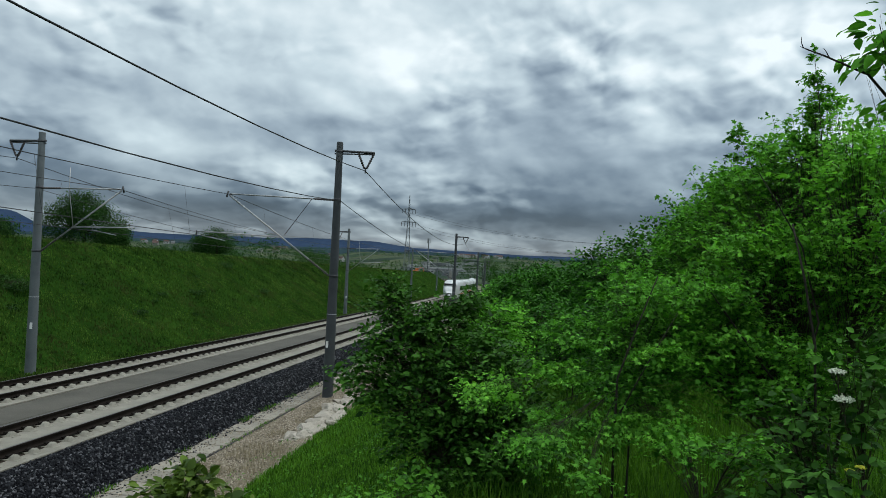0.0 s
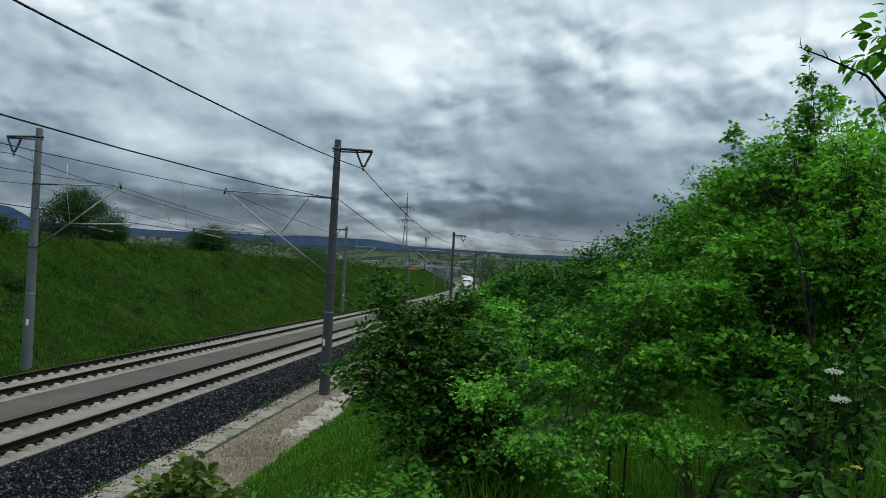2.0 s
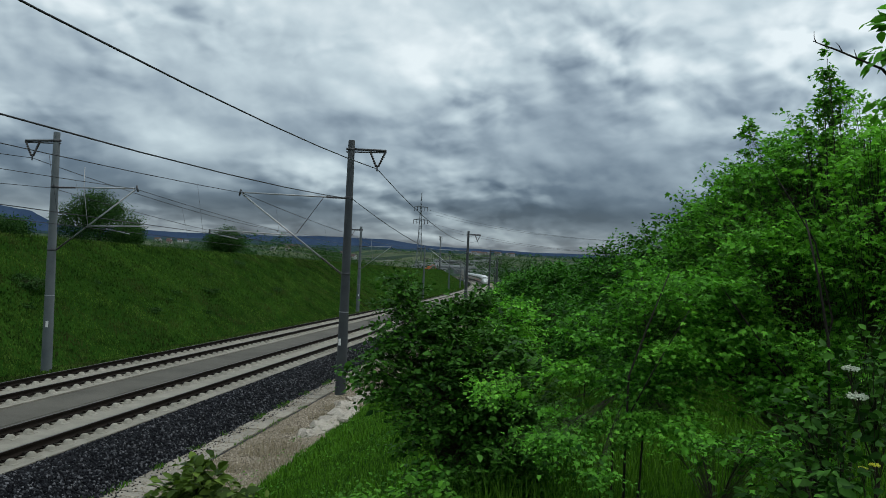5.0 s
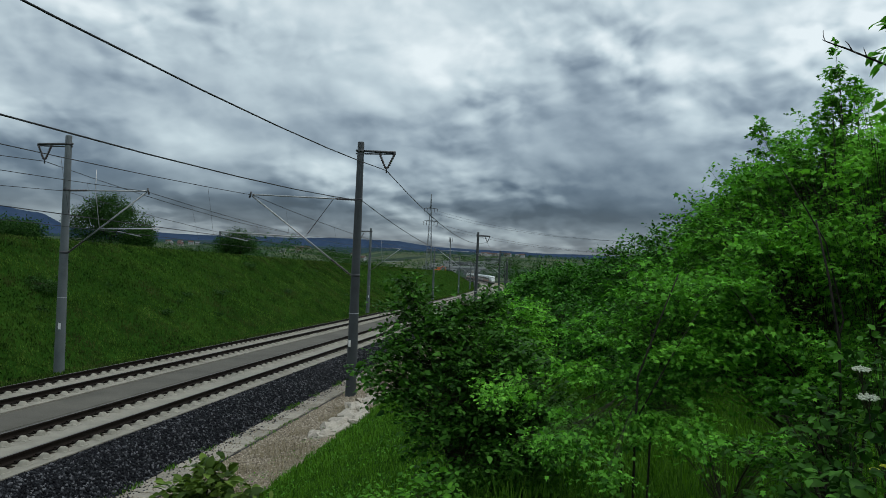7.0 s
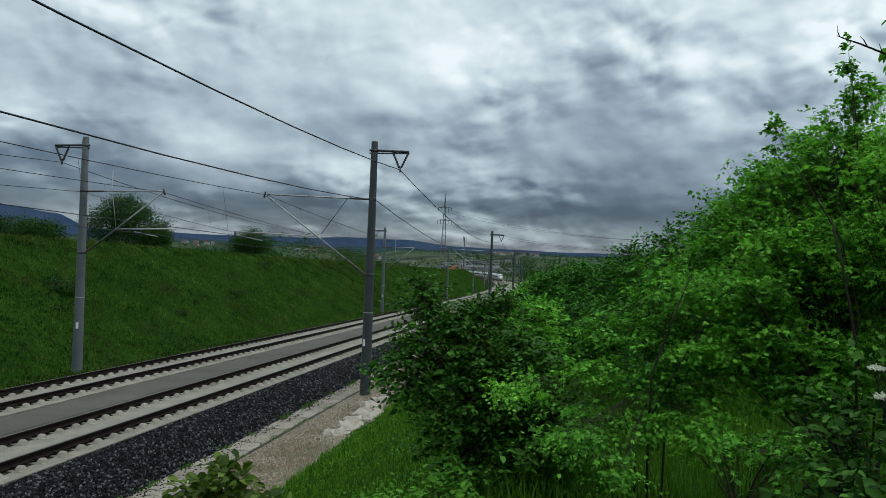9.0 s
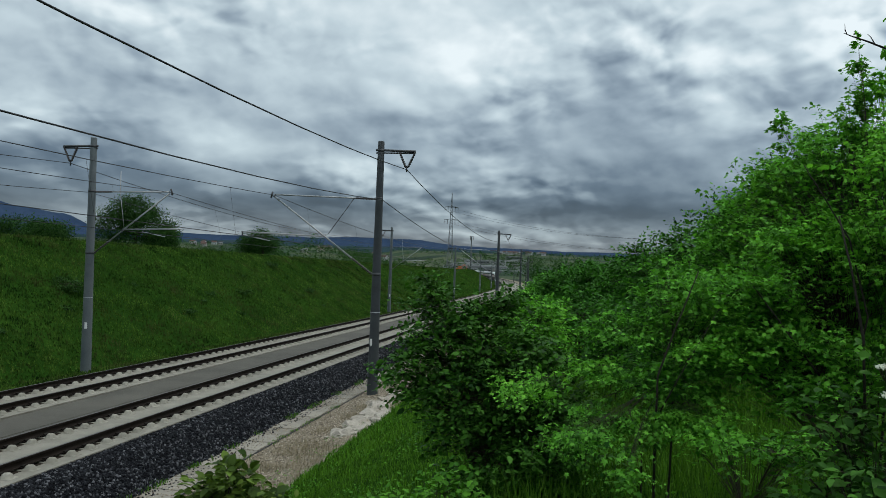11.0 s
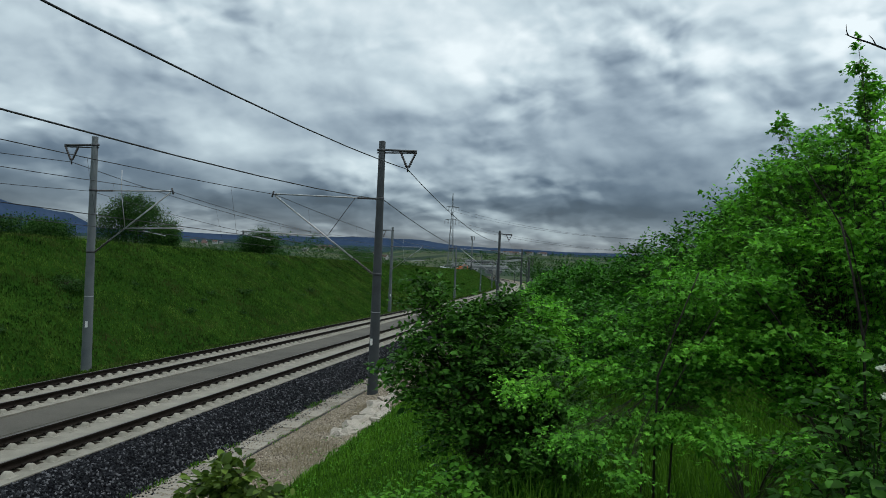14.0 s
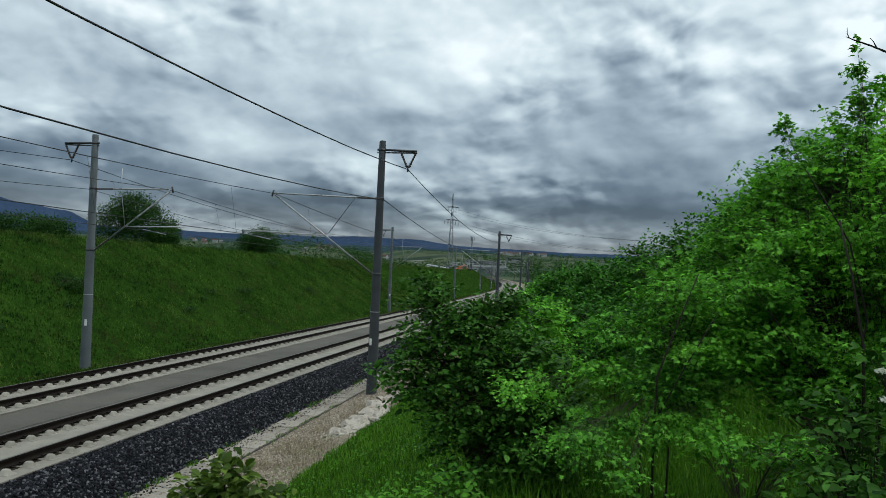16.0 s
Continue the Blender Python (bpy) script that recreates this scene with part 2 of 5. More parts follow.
M_RAIL = mottled("rail_rusty_steel", (0.006, 0.0045, 0.0035), (0.018, 0.013, 0.010), 3, 60, 0.8, 0.002, 0.0, 0.1)
# Rust on the slab, darkened to hold the shade under the rail foot.
M_RUST_SHADE = mottled("rust_stain", (0.010, 0.008, 0.006), (0.035, 0.027, 0.02), 5, 50, 0.9, 0.003, 0.0, 0.1)
M_RAIL_TOP = mottled("rail_running_face", (0.03, 0.028, 0.026), (0.07, 0.066, 0.06), 2, 60, 0.5, 0.001, 0.3)
M_BALLAST_BED = mottled("ballast_bed", (0.003, 0.0033, 0.0045), (0.012, 0.013, 0.016), 8, 30, 0.9, 0.04, 0.0, 0.03)
M_STONE = stone_material()
M_CHANNEL = plate_material("channel_concrete", (0.13, 0.12, 0.097), (0.27, 0.25, 0.21), 0.9)
M_VERGE = mottled("gravel_verge", (0.075, 0.062, 0.042), (0.24, 0.205, 0.148), 2.2, 38, 0.95, 0.03)
M_GRAVEL = gravel_material()
M_ROCK = mottled("limestone_rock", (0.22, 0.195, 0.16), (0.46, 0.425, 0.365), 5, 30, 0.9, 0.03)
M_MAST = mottled("spun_concrete_grey", (0.062, 0.074, 0.080), (0.130, 0.148, 0.155), 1.5, 50, 0.75, 0.003)
# Same concrete as the far masts, darkened for the near masts' shade.
M_MAST_SHADED = mottled("spun_concrete_shaded", (0.024, 0.028, 0.032), (0.062, 0.069, 0.074), 1.5, 50, 0.75, 0.003)
M_GALV = mottled("galvanised_steel", (0.22, 0.23, 0.235), (0.40, 0.41, 0.42), 6, 60, 0.5, 0.001, 0.55)
M_PYLON = mottled("dull_zinc_steel", (0.10, 0.115, 0.125), (0.19, 0.21, 0.225), 6, 60, 0.7, 0.001, 0.2)
M_DARKSTEEL = mottled("dark_fitting_steel", (0.03, 0.032, 0.035), (0.08, 0.083, 0.09), 9, 60, 0.55, 0.001, 0.4)
M_INSULATOR = mottled("insulator_glaze", (0.035, 0.03, 0.03), (0.08, 0.07, 0.07), 9, 60, 0.3, 0.001)
M_WIRE = mottled("weathered_wire", (0.012, 0.013, 0.014), (0.03, 0.032, 0.035), 0.4, 3, 0.55, 0.001, 0.3)
M_PLATE = mottled("white_plate", (0.62, 0.62, 0.60), (0.8, 0.8, 0.78), 9, 60, 0.5, 0.001)
M_BARK = mottled("bark_brown", (0.008, 0.0065, 0.005), (0.032, 0.026, 0.019), 7, 45, 0.9, 0.01)
M_TWIG = mottled("twig_bark", (0.014, 0.014, 0.008), (0.045, 0.04, 0.022), 9, 60, 0.8, 0.003)
M_MAPLE = leaf_material("maple_leaf", (0.014, 0.066, 0.009), (0.160, 0.460, 0.052), 0.5, 0.36)
# Paler leaf of fresh growth, also used to brighten shaded tree masses.
M_MAPLE_PALE = leaf_material("maple_leaf_pale", (0.035, 0.150, 0.016), (0.220, 0.560, 0.065), 0.5, 0.42)
M_SHOOT = leaf_material("shoot_leaf", (0.022, 0.045, 0.010), (0.12, 0.19, 0.03), 0.45, 0.25)
M_DOGWOOD = leaf_material("dogwood_leaf", (0.007, 0.030, 0.005), (0.062, 0.180, 0.022), 0.45, 0.18)
M_HEDGE = leaf_material("hedge_leaf", (0.006, 0.034, 0.005), (0.060, 0.210, 0.020), 0.5, 0.2, 0.4)
M_FARTREE = leaf_material("far_tree_leaf", (0.010, 0.032, 0.009), (0.042, 0.105, 0.022), 0.6, 0.3, 0.2)
M_HERB = leaf_material("herb_leaf", (0.022, 0.088, 0.010), (0.10, 0.28, 0.026), 0.55, 0.3)
M_BLADE = leaf_material("grass_blade", (0.022, 0.072, 0.007), (0.095, 0.225, 0.019), 0.55, 0.3, 0.5)
M_SLOPEBLADE = slope_blade_material()
M_DRY = leaf_material("dry_stalk", (0.13, 0.105, 0.068), (0.32, 0.275, 0.19), 0.8, 0.1)
M_FLOWER = mottled("elder_blossom", (0.55, 0.58, 0.45), (0.80, 0.81, 0.70), 30, 90, 0.8, 0.004)
M_YELLOW = mottled("yellow_blossom", (0.45, 0.48, 0.03), (0.75, 0.72, 0.08), 30, 90, 0.7, 0.004)
# The blue of the far woods is distance haze put into the base colour.
M_HILL_HAZE = mottled("wooded_ridge_haze", (0.020, 0.038, 0.078), (0.048, 0.076, 0.128), 0.004, 0.03, 0.95, 0.5, 0.0, 0.0)
M_WHITE = mottled("white_cladding", (0.22, 0.235, 0.24), (0.38, 0.39, 0.39), 0.05, 2, 0.6, 0.01)
M_GREYWALL = mottled("grey_cladding", (0.08, 0.088, 0.095), (0.17, 0.18, 0.19), 0.05, 2, 0.7, 0.01)
M_REDROOF = mottled("red_tile_roof", (0.06, 0.036, 0.033), (0.105, 0.064, 0.054), 0.4, 3, 0.85, 0.02)
M_PLASTER = mottled("house_plaster", (0.18, 0.175, 0.16), (0.30, 0.29, 0.265), 0.3, 3, 0.85, 0.01)
M_WINDOW = mottled("dark_window_glass", (0.02, 0.022, 0.025), (0.05, 0.055, 0.06), 0.5, 5, 0.15, 0.001, 0.0, 0.5)
M_ORANGE = mottled("orange_paint", (0.35, 0.08, 0.02), (0.5, 0.13, 0.03), 2, 20, 0.5, 0.003)
M_ROAD = mottled("pale_track_dirt", (0.26, 0.23, 0.18), (0.42, 0.38, 0.31), 0.2, 2, 0.95, 0.02)
M_TRAIN = mottled("train_white_paint", (0.40, 0.42, 0.43), (0.54, 0.55, 0.55), 0.6, 20, 0.32, 0.001, 0.0, 0.5)
M_TRAIN_DARK = mottled("train_dark_glass", (0.012, 0.013, 0.015), (0.03, 0.032, 0.036), 0.6, 20, 0.15, 0.001, 0.0, 0.5)
M_TRAIN_GREY = mottled("train_underframe", (0.06, 0.06, 0.062), (0.13, 0.13, 0.13), 2, 20, 0.7, 0.005)
M_TRAIN_RED = mottled("train_red_stripe", (0.42, 0.02, 0.02), (0.55, 0.04, 0.03), 2, 20, 0.4, 0.001)
# Foothill woods, with a weaker blue haze mixed into their green.
M_FOOTHILL_HAZE = mottled("wooded_foothill_haze", (0.014, 0.030, 0.040), (0.038, 0.062, 0.068), 0.006, 0.05, 0.95, 0.5, 0.0, 0.0)


# ---- mesh helpers ----
def link_mesh(name, verts, faces, material, parent=None, label="", smooth=False):
    """One mesh object from vertices and faces, under a thing or by itself."""
    me = bpy.data.meshes.new(name)
    me.from_pydata([tuple(v) for v in verts], [], [tuple(f) for f in faces])
    for m in material if isinstance(material, (list, tuple)) else [material]:
        me.materials.append(m)
    if smooth:
        me.polygons.foreach_set("use_smooth", [True] * len(me.polygons))
    me.update()
    ob = new(name, me)
    if parent is not None:
        ob.parent = parent
    if label:
        ob["label"] = label
    return ob


def part(name, bm, material, parent, label=""):
    """Links a bmesh as one mesh object under a thing or a part."""
    me = bpy.data.meshes.new(name)
    bm.to_mesh(me)
    bm.free()
    me.materials.append(material)
    ob = new(name, me)
    ob.parent = parent
    if label:
        ob["label"] = label
    return ob


def thing(name, at, label, category, group="", kind="", turn=0.0):
    ob = new(name)
    ob.empty_display_size = 0.3
    ob.matrix_world = pose(*at, 0, 0, turn)
    return tagged(ob, label, category, group, kind)


def tube_data(path, radii, sides=8):
    """Vertices and faces of a round bar along a path, with closed ends."""
    path = [Vector(p) for p in path]
    verts, faces = [], []
    up = None
    for i, p in enumerate(path):
        d = (path[min(i + 1, len(path) - 1)] - path[max(i - 1, 0)]).normalized()
        if up is None or abs(up.dot(d)) > 0.95:
            up = Vector((0, 0, 1)) if abs(d.z) < 0.9 else Vector((1, 0, 0))
        a = d.cross(up).normalized()
        b = a.cross(d)
        r = radii[i] if isinstance(radii, (list, tuple)) else radii
        for k in range(sides):
            w = 2 * math.pi * k / sides
            verts.append(p + a * (r * math.cos(w)) + b * (r * math.sin(w)))
    n = len(path)
    for i in range(n - 1):
        for k in range(sides):
            k2 = (k + 1) % sides
            faces.append((i * sides + k, i * sides + k2, (i + 1) * sides + k2, (i + 1) * sides + k))
    faces.append(tuple(reversed(range(sides))))
    faces.append(tuple((n - 1) * sides + k for k in range(sides)))
    return verts, faces


def merge(*datas):
    verts, faces = [], []
    for v, f in datas:
        o = len(verts)
        verts += list(v)
        faces += [tuple(i + o for i in q) for q in f]
    return verts, faces


def bar(name, path, radii, material, parent=None, label="", sides=8):
    return link_mesh(name, *tube_data(path, radii, sides), material, parent, label, True)


def box_data(x0, x1, y0, y1, z0, z1, cut=0.0):
    """A block whose upper edges are chamfered by cut."""
    c = cut
    v = [(x0, y0, z0), (x1, y0, z0), (x1, y1, z0), (x0, y1, z0)]
    if c <= 0:
        v += [(x0, y0, z1), (x1, y0, z1), (x1, y1, z1), (x0, y1, z1)]
        f = [(3, 2, 1, 0), (4, 5, 6, 7)] + [(i, (i + 1) % 4, (i + 1) % 4 + 4, i + 4) for i in range(4)]
    else:
        v += [(x0, y0, z1 - c), (x1, y0, z1 - c), (x1, y1, z1 - c), (x0, y1, z1 - c),
              (x0 + c, y0 + c, z1), (x1 - c, y0 + c, z1), (x1 - c, y1 - c, z1), (x0 + c, y1 - c, z1)]
        f = [(3, 2, 1, 0), (8, 9, 10, 11)]
        for lo in (0, 4):
            f += [(lo + i, lo + (i + 1) % 4, lo + (i + 1) % 4 + 4, lo + i + 4) for i in range(4)]
    return v, f


def stamp(name, tv, tf, places, turns, material, parent=None, smooth=False):
    """Many copies of one small shape, each with its own place and 3x3 turn and size, in one mesh."""
    tv = np.asarray(tv, float)
    n, k = len(places), len(tv)
    co = np.einsum("nij,kj->nki", np.asarray(turns, float), tv) + np.asarray(places, float)[:, None, :]
    sizes = [len(f) for f in tf]
    flat = np.concatenate([np.asarray(f) for f in tf])
    loops = (flat[None, :] + (np.arange(n) * k)[:, None]).ravel()
    starts = np.concatenate([[0], np.cumsum(sizes)[:-1]])
    per = int(sum(sizes))
    me = bpy.data.meshes.new(name)
    me.vertices.add(n * k)
    me.vertices.foreach_set("co", co.ravel())
    me.loops.add(len(loops))
    me.loops.foreach_set("vertex_index", loops.astype(np.int32))
    me.polygons.add(n * len(tf))
    me.polygons.foreach_set("loop_start", (starts[None, :] + (np.arange(n) * per)[:, None]).ravel().astype(np.int32))
    if smooth:
        me.polygons.foreach_set("use_smooth", np.ones(n * len(tf), bool))
    me.update(calc_edges=True)
    me.validate()
    me.materials.append(material)
    ob = new(name, me)
    if parent is not None:
        ob.parent = parent
    return ob


def frames_from(forward, normal):
    """3x3 turns whose columns are side, forward and normal."""
    f = forward / np.linalg.norm(forward, axis=1, keepdims=True)
    s = np.cross(f, normal)
    s /= np.linalg.norm(s, axis=1, keepdims=True) + 1e-9
    u = np.cross(s, f)
    return np.stack([s, f, u], axis=2)


# ---- the line of the railway: a falling track that bends to the left far off ----
GRADE = -0.0353


def rail_z(y):
    """Height of the rails' top."""
    if y < 700:
        return GRADE * y + 1.3e-5 * y * y
    return GRADE * 700 + 1.3e-5 * 490000 - 2.55 * (1 - math.exp(-(y - 700) / 150))


def line_x(y):
    """Centre of the near track."""
    w = max(y + 11.6, 0.0)
    if y < 640:
        return -2.49e-7 * w ** 3
    return -2.49e-7 * 651.6 ** 3 - (y - 640) * 0.317


def smooth01(v):
    v = min(max(v, 0.0), 1.0)
    return v * v * (3 - 2 * v)


TRACK_GAP = 4.5


def cut_depth(y):
    """How much of the full cutting stands at y on the far side."""
    return 1.0 - smooth01((y - 395) / 95)


def ground_z(s, y):
    """The ground's height s metres beside the near track's centre."""
    zr = rail_z(y)
    k = cut_depth(y)
    if s < -20:
        top = 5.3 * k - 0.6 * (1 - k)
        side = zr + top + 0.25 * smooth01((-20 - s) / 6)
        far = -15.5 + 9 * smooth01((y - 600) / 1600) + 2.4 * noise.noise((s * 0.004, y * 0.004, 0.3))
        far += 8 * smooth01((-s - 300) / 1200)
        w = smooth01((-s - 34) / 330) if y < 400 else smooth01((-s - 30) / 120)
        return side * (1 - w) + far * w
    if s < -9.3:
        top = 5.3 * k - 0.6 * (1 - k)
        return zr - 0.85 + (top + 0.85) * (-9.3 - s) / 10.7 + 0.12 * noise.noise((s * 0.5, y * 0.2, 0)) * min(1, (-9.3 - s))
    if s < -6.5:
        return zr - 0.5 - 0.35 * (-6.5 - s) / 2.8
    if s < 1.3:
        return zr - 0.75
    if s < 2.65:
        return zr - 0.75 - 0.25 * (s - 1.3) / 1.35
    if s < 3.6:
        return zr - 1.0
    if s < 6.0:
        return zr - 1.0 + 0.42 * (s - 3.6) / 2.4
    k2 = 1.0 - smooth01((y - 150) / 180)
    hill = 3.05 * (min(s, 11.5) - 6.0) / 5.5 + 0.9 * smooth01((s - 11.5) / 14) + 3.5 * smooth01((s - 25) / 120)
    hill *= 0.15 + 0.85 * k2
    near = zr - 0.58 + hill
    far = -15.0 + 9 * smooth01((y - 600) / 1600) + 2.4 * noise.noise((s * 0.003, y * 0.003, 7.1))
    w = smooth01((y - 300) / 300) * smooth01((s - 14) / 100)
    return near * (1 - w) + far * w


def steps(*runs):
    """Numbers from runs of (start, end, count)."""
    out = []
    for a, b, n in runs:
        out += [a + (b - a) * i / n for i in range(n)]
    return out + [runs[-1][1]]


S_LINES = steps((-3200, -1200, 8), (-1200, -300, 14), (-300, -60, 14), (-60, -26, 8), (-26, -20, 4), (-20, -9.3, 14), (-9.3, -6.5, 4),
                (-6.5, 1.3, 2), (1.3, 2.65, 3), (2.65, 3.6, 2), (3.6, 6.0, 5), (6.0, 11.5, 14), (11.5, 26, 12), (26, 80, 10), (80, 400, 12), (400, 3200, 12))
Y_LINES = steps((-250, -40, 8), (-40, 0, 16), (0, 60, 60), (60, 160, 50), (160, 420, 65), (420, 900, 48), (900, 1800, 20), (1800, 4300, 14))


def build_ground():
    ny, ns = len(Y_LINES), len(S_LINES)
    verts = [(line_x(y) + s, y, ground_z(s, y)) for y in Y_LINES for s in S_LINES]
    faces, mats = [], []
    for j in range(ny - 1):
        for i in range(ns - 1):
            a = j * ns + i
            faces.append((a, a + 1, a + ns + 1, a + ns))
            mats.append(1 if (Y_LINES[j] > 420 or S_LINES[i] < -60 or S_LINES[i] > 80) else 0)
    ob = link_mesh("ground", verts, faces, [M_GRASS, M_VALLEY], smooth=True)
    ob.data.polygons.foreach_set("material_index", mats)
    tagged(ob, "green grassy railway cutting opening onto a wide valley of fields", "ground", kind="structure")


def ribbon(name, section, y0, y1, material, step=4.0, parent=None):
    """A strip swept along the line; the section is a closed loop of (s, height over the rails)."""
    n = max(2, int((y1 - y0) / step) + 1)
    ys = [y0 + (y1 - y0) * i / (n - 1) for i in range(n)]
    k = len(section)
    verts = [(line_x(y) + s, y, rail_z(y) + h) for y in ys for s, h in section]
    faces = [(j * k + i, j * k + (i + 1) % k, (j + 1) * k + (i + 1) % k, (j + 1) * k + i) for j in range(n - 1) for i in range(k)]
    faces += [tuple(reversed(range(k))), tuple((n - 1) * k + i for i in range(k))]
    ob = link_mesh(name, verts, faces, material, parent)
    return ob


def rail_section(c):
    """A rail's outline round the lateral position c."""
    half = [(0.075, -0.172), (0.075, -0.16), (0.02, -0.142), (0.0085, -0.125), (0.0085, -0.055), (0.036, -0.038), (0.036, -0.008), (0.028, 0.0)]
    return [(c + x, h) for x, h in half] + [(c - x, h) for x, h in reversed(half)]


Y_START, Y_END = -45.0, 1010.0
BED_TOP = -0.225


def build_trackbed():
    bed = ribbon("track_slab", [(-1.32, -0.76), (-1.32, BED_TOP), (1.32, BED_TOP), (1.32, -0.76)], Y_START, Y_END, M_SLAB)
    tagged(bed, "pale concrete slab track carrying two rails", "track slab", "slab tracks", "structure")
    far = ribbon("track_slab", [(-TRACK_GAP - 1.32, -0.76), (-TRACK_GAP - 1.32, BED_TOP), (-TRACK_GAP + 1.32, BED_TOP), (-TRACK_GAP + 1.32, -0.76)],
                 Y_START, Y_END, M_SLAB)
    tagged(far, "pale concrete slab track beside the grass slope", "track slab", "slab tracks", "structure")
    mid = ribbon("middle_strip", [(-3.176, -0.76), (-3.176, -0.262), (-1.69, -0.262), (-1.69, -0.76)], Y_START, Y_END, M_MIDDLE)
    tagged(mid, "dark grey concrete strip between the two slab tracks", "concrete strip", kind="structure")
    seam = ribbon("edge_strip", [(-1.635, -0.76), (-1.635, -0.255), (-1.326, -0.255), (-1.326, -0.76)], Y_START, Y_END, M_MIDDLE)
    tagged(seam, "narrow grey concrete edge strip beside a dark open joint", "concrete strip", kind="structure")
    side = ribbon("shoulder_strip", [(-6.9, -0.76), (-6.6, -0.47), (-5.826, -0.33), (-5.826, -0.76)], Y_START, Y_END, M_BALLAST_BED)
    tagged(side, "dark ballast shoulder at the foot of the grass slope", "ballast", kind="structure")
    bal = ribbon("ballast_bed", [(1.326, -0.78), (1.326, -0.25), (1.75, -0.36), (2.7, -0.95), (2.7, -1.05)], Y_START, Y_END, M_BALLAST_BED)
    tagged(bal, "dark basalt ballast shoulder beside the slab track", "ballast", kind="structure")
    verge = ribbon("gravel_verge", [(3.56, -1.2), (3.56, -0.955), (4.3, -0.84), (5.2, -0.68), (6.0, -0.53), (6.3, -0.46), (6.3, -0.9)], Y_START, Y_END, M_VERGE)
    tagged(verge, "pale limestone gravel verge with dry weeds", "verge", kind="structure")
    return bed, far


def build_rails(bed, far):
    for owner, c in ((bed, 0.7535), (bed, -0.7535), (far, -TRACK_GAP + 0.7535), (far, -TRACK_GAP - 0.7535)):
        r = ribbon("rail", rail_section(c), Y_START, Y_END, [M_RAIL, M_RAIL_TOP], 4.0, owner)
        k = 16
        idx = [0] * len(r.data.polygons)
        for j in range((len(idx) - 2) // k):
            idx[j * k + 7] = 1
        r.data.polygons.foreach_set("material_index", idx)
        r["label"] = "dark rusty steel rail"
        # This strip widens the rail's dark band: rust with painted shade.
        b = ribbon("rust_stain", [(c - 0.15, BED_TOP - 0.02), (c - 0.15, BED_TOP + 0.004), (c + 0.16, BED_TOP + 0.004), (c + 0.16, BED_TOP - 0.02)], Y_START, Y_END, M_RUST_SHADE, 4.0, owner)
        b["label"] = "dark strip of rust stain and painted shade under the rail"


def hump_data(x0, x1, half, z0, z1):
    """A rounded concrete shoulder: broad at its foot, narrow on top."""
    m = (x0 + x1) / 2
    w = (x1 - x0) / 2
    rings = [(1.0, 1.0, z0), (0.9, 0.86, z0 + (z1 - z0) * 0.3), (0.7, 0.62, z0 + (z1 - z0) * 0.75), (0.5, 0.36, z1)]
    v, f = [], []
    for a, b, z in rings:
        for i in range(8):
            t = 2 * math.pi * (i + 0.5) / 8
            c, s = math.cos(t) / math.cos(math.pi / 8), math.sin(t) / math.cos(math.pi / 8)
            v.append((m + w * a * max(-1, min(1, c)), half * b * max(-1, min(1, s)), z))
    for j in range(3):
        f += [(j * 8 + i, j * 8 + (i + 1) % 8, j * 8 + 8 + (i + 1) % 8, j * 8 + 8 + i) for i in range(8)]
    f.append(tuple(24 + i for i in range(8)))
    return v, f


def sleeper_data():
    """A twin-block sleeper: two blocks with raised shoulders on both sides of each rail."""
    out = []
    for c in (0.7535, -0.7535):
        out.append(box_data(c - 0.40, c + 0.40, -0.14, 0.14, BED_TOP - 0.05, BED_TOP + 0.02, 0.015))
        out.append(hump_data(c + 0.12, c + 0.37, 0.13, BED_TOP + 0.015, BED_TOP + 0.105))
        out.append(hump_data(c - 0.37, c - 0.12, 0.13, BED_TOP + 0.015, BED_TOP + 0.105))
    return merge(*out)


def clip_data():
    out = []
    for c in (0.7535, -0.7535):
        out.append(box_data(c - 0.11, c + 0.11, -0.10, 0.10, BED_TOP + 0.03, BED_TOP + 0.06))
        for sgn in (1, -1):
            out.append(box_data(c + sgn * 0.095 - 0.03, c + sgn * 0.095 + 0.03, -0.07, 0.07, BED_TOP + 0.055, BED_TOP + 0.10, 0.01))
    return merge(*out)


def build_sleepers(bed, far):
    sv, sf = sleeper_data()
    cv, cf = clip_data()
    near = None
    for owner, off in ((bed, 0.0), (far, -TRACK_GAP)):
        y, k = 4.0, 0
        while y < 90:
            m = pose(line_x(y) + off, y, rail_z(y), math.degrees(math.atan(GRADE)), 0, 0)
            if near is None:
                ob = link_mesh("sleeper", sv, sf, M_SLEEPER, owner)
                cl = link_mesh("rail_clip", cv, cf, M_CLIP, ob)
                near = (ob.data, cl.data)
            else:
                ob = new("sleeper", near[0])
                ob.parent = owner
                cl = new("rail_clip", near[1])
                cl.parent = ob
            ob.matrix_basis = m
            y += 0.65
        ys = np.arange(y, 420, 0.65)
        places = np.array([(line_x(v) + off, v, rail_z(v)) for v in ys])
        turns = np.repeat(np.eye(3)[None], len(ys), 0)
        plain = merge(*[box_data(c - 0.36, c + 0.36, -0.13, 0.13, BED_TOP - 0.02, BED_TOP + 0.09, 0.05) for c in (0.7535, -0.7535)])
        tagged(stamp("far_sleepers", *plain, places, turns, M_SLEEPER, owner), kind="stuff")


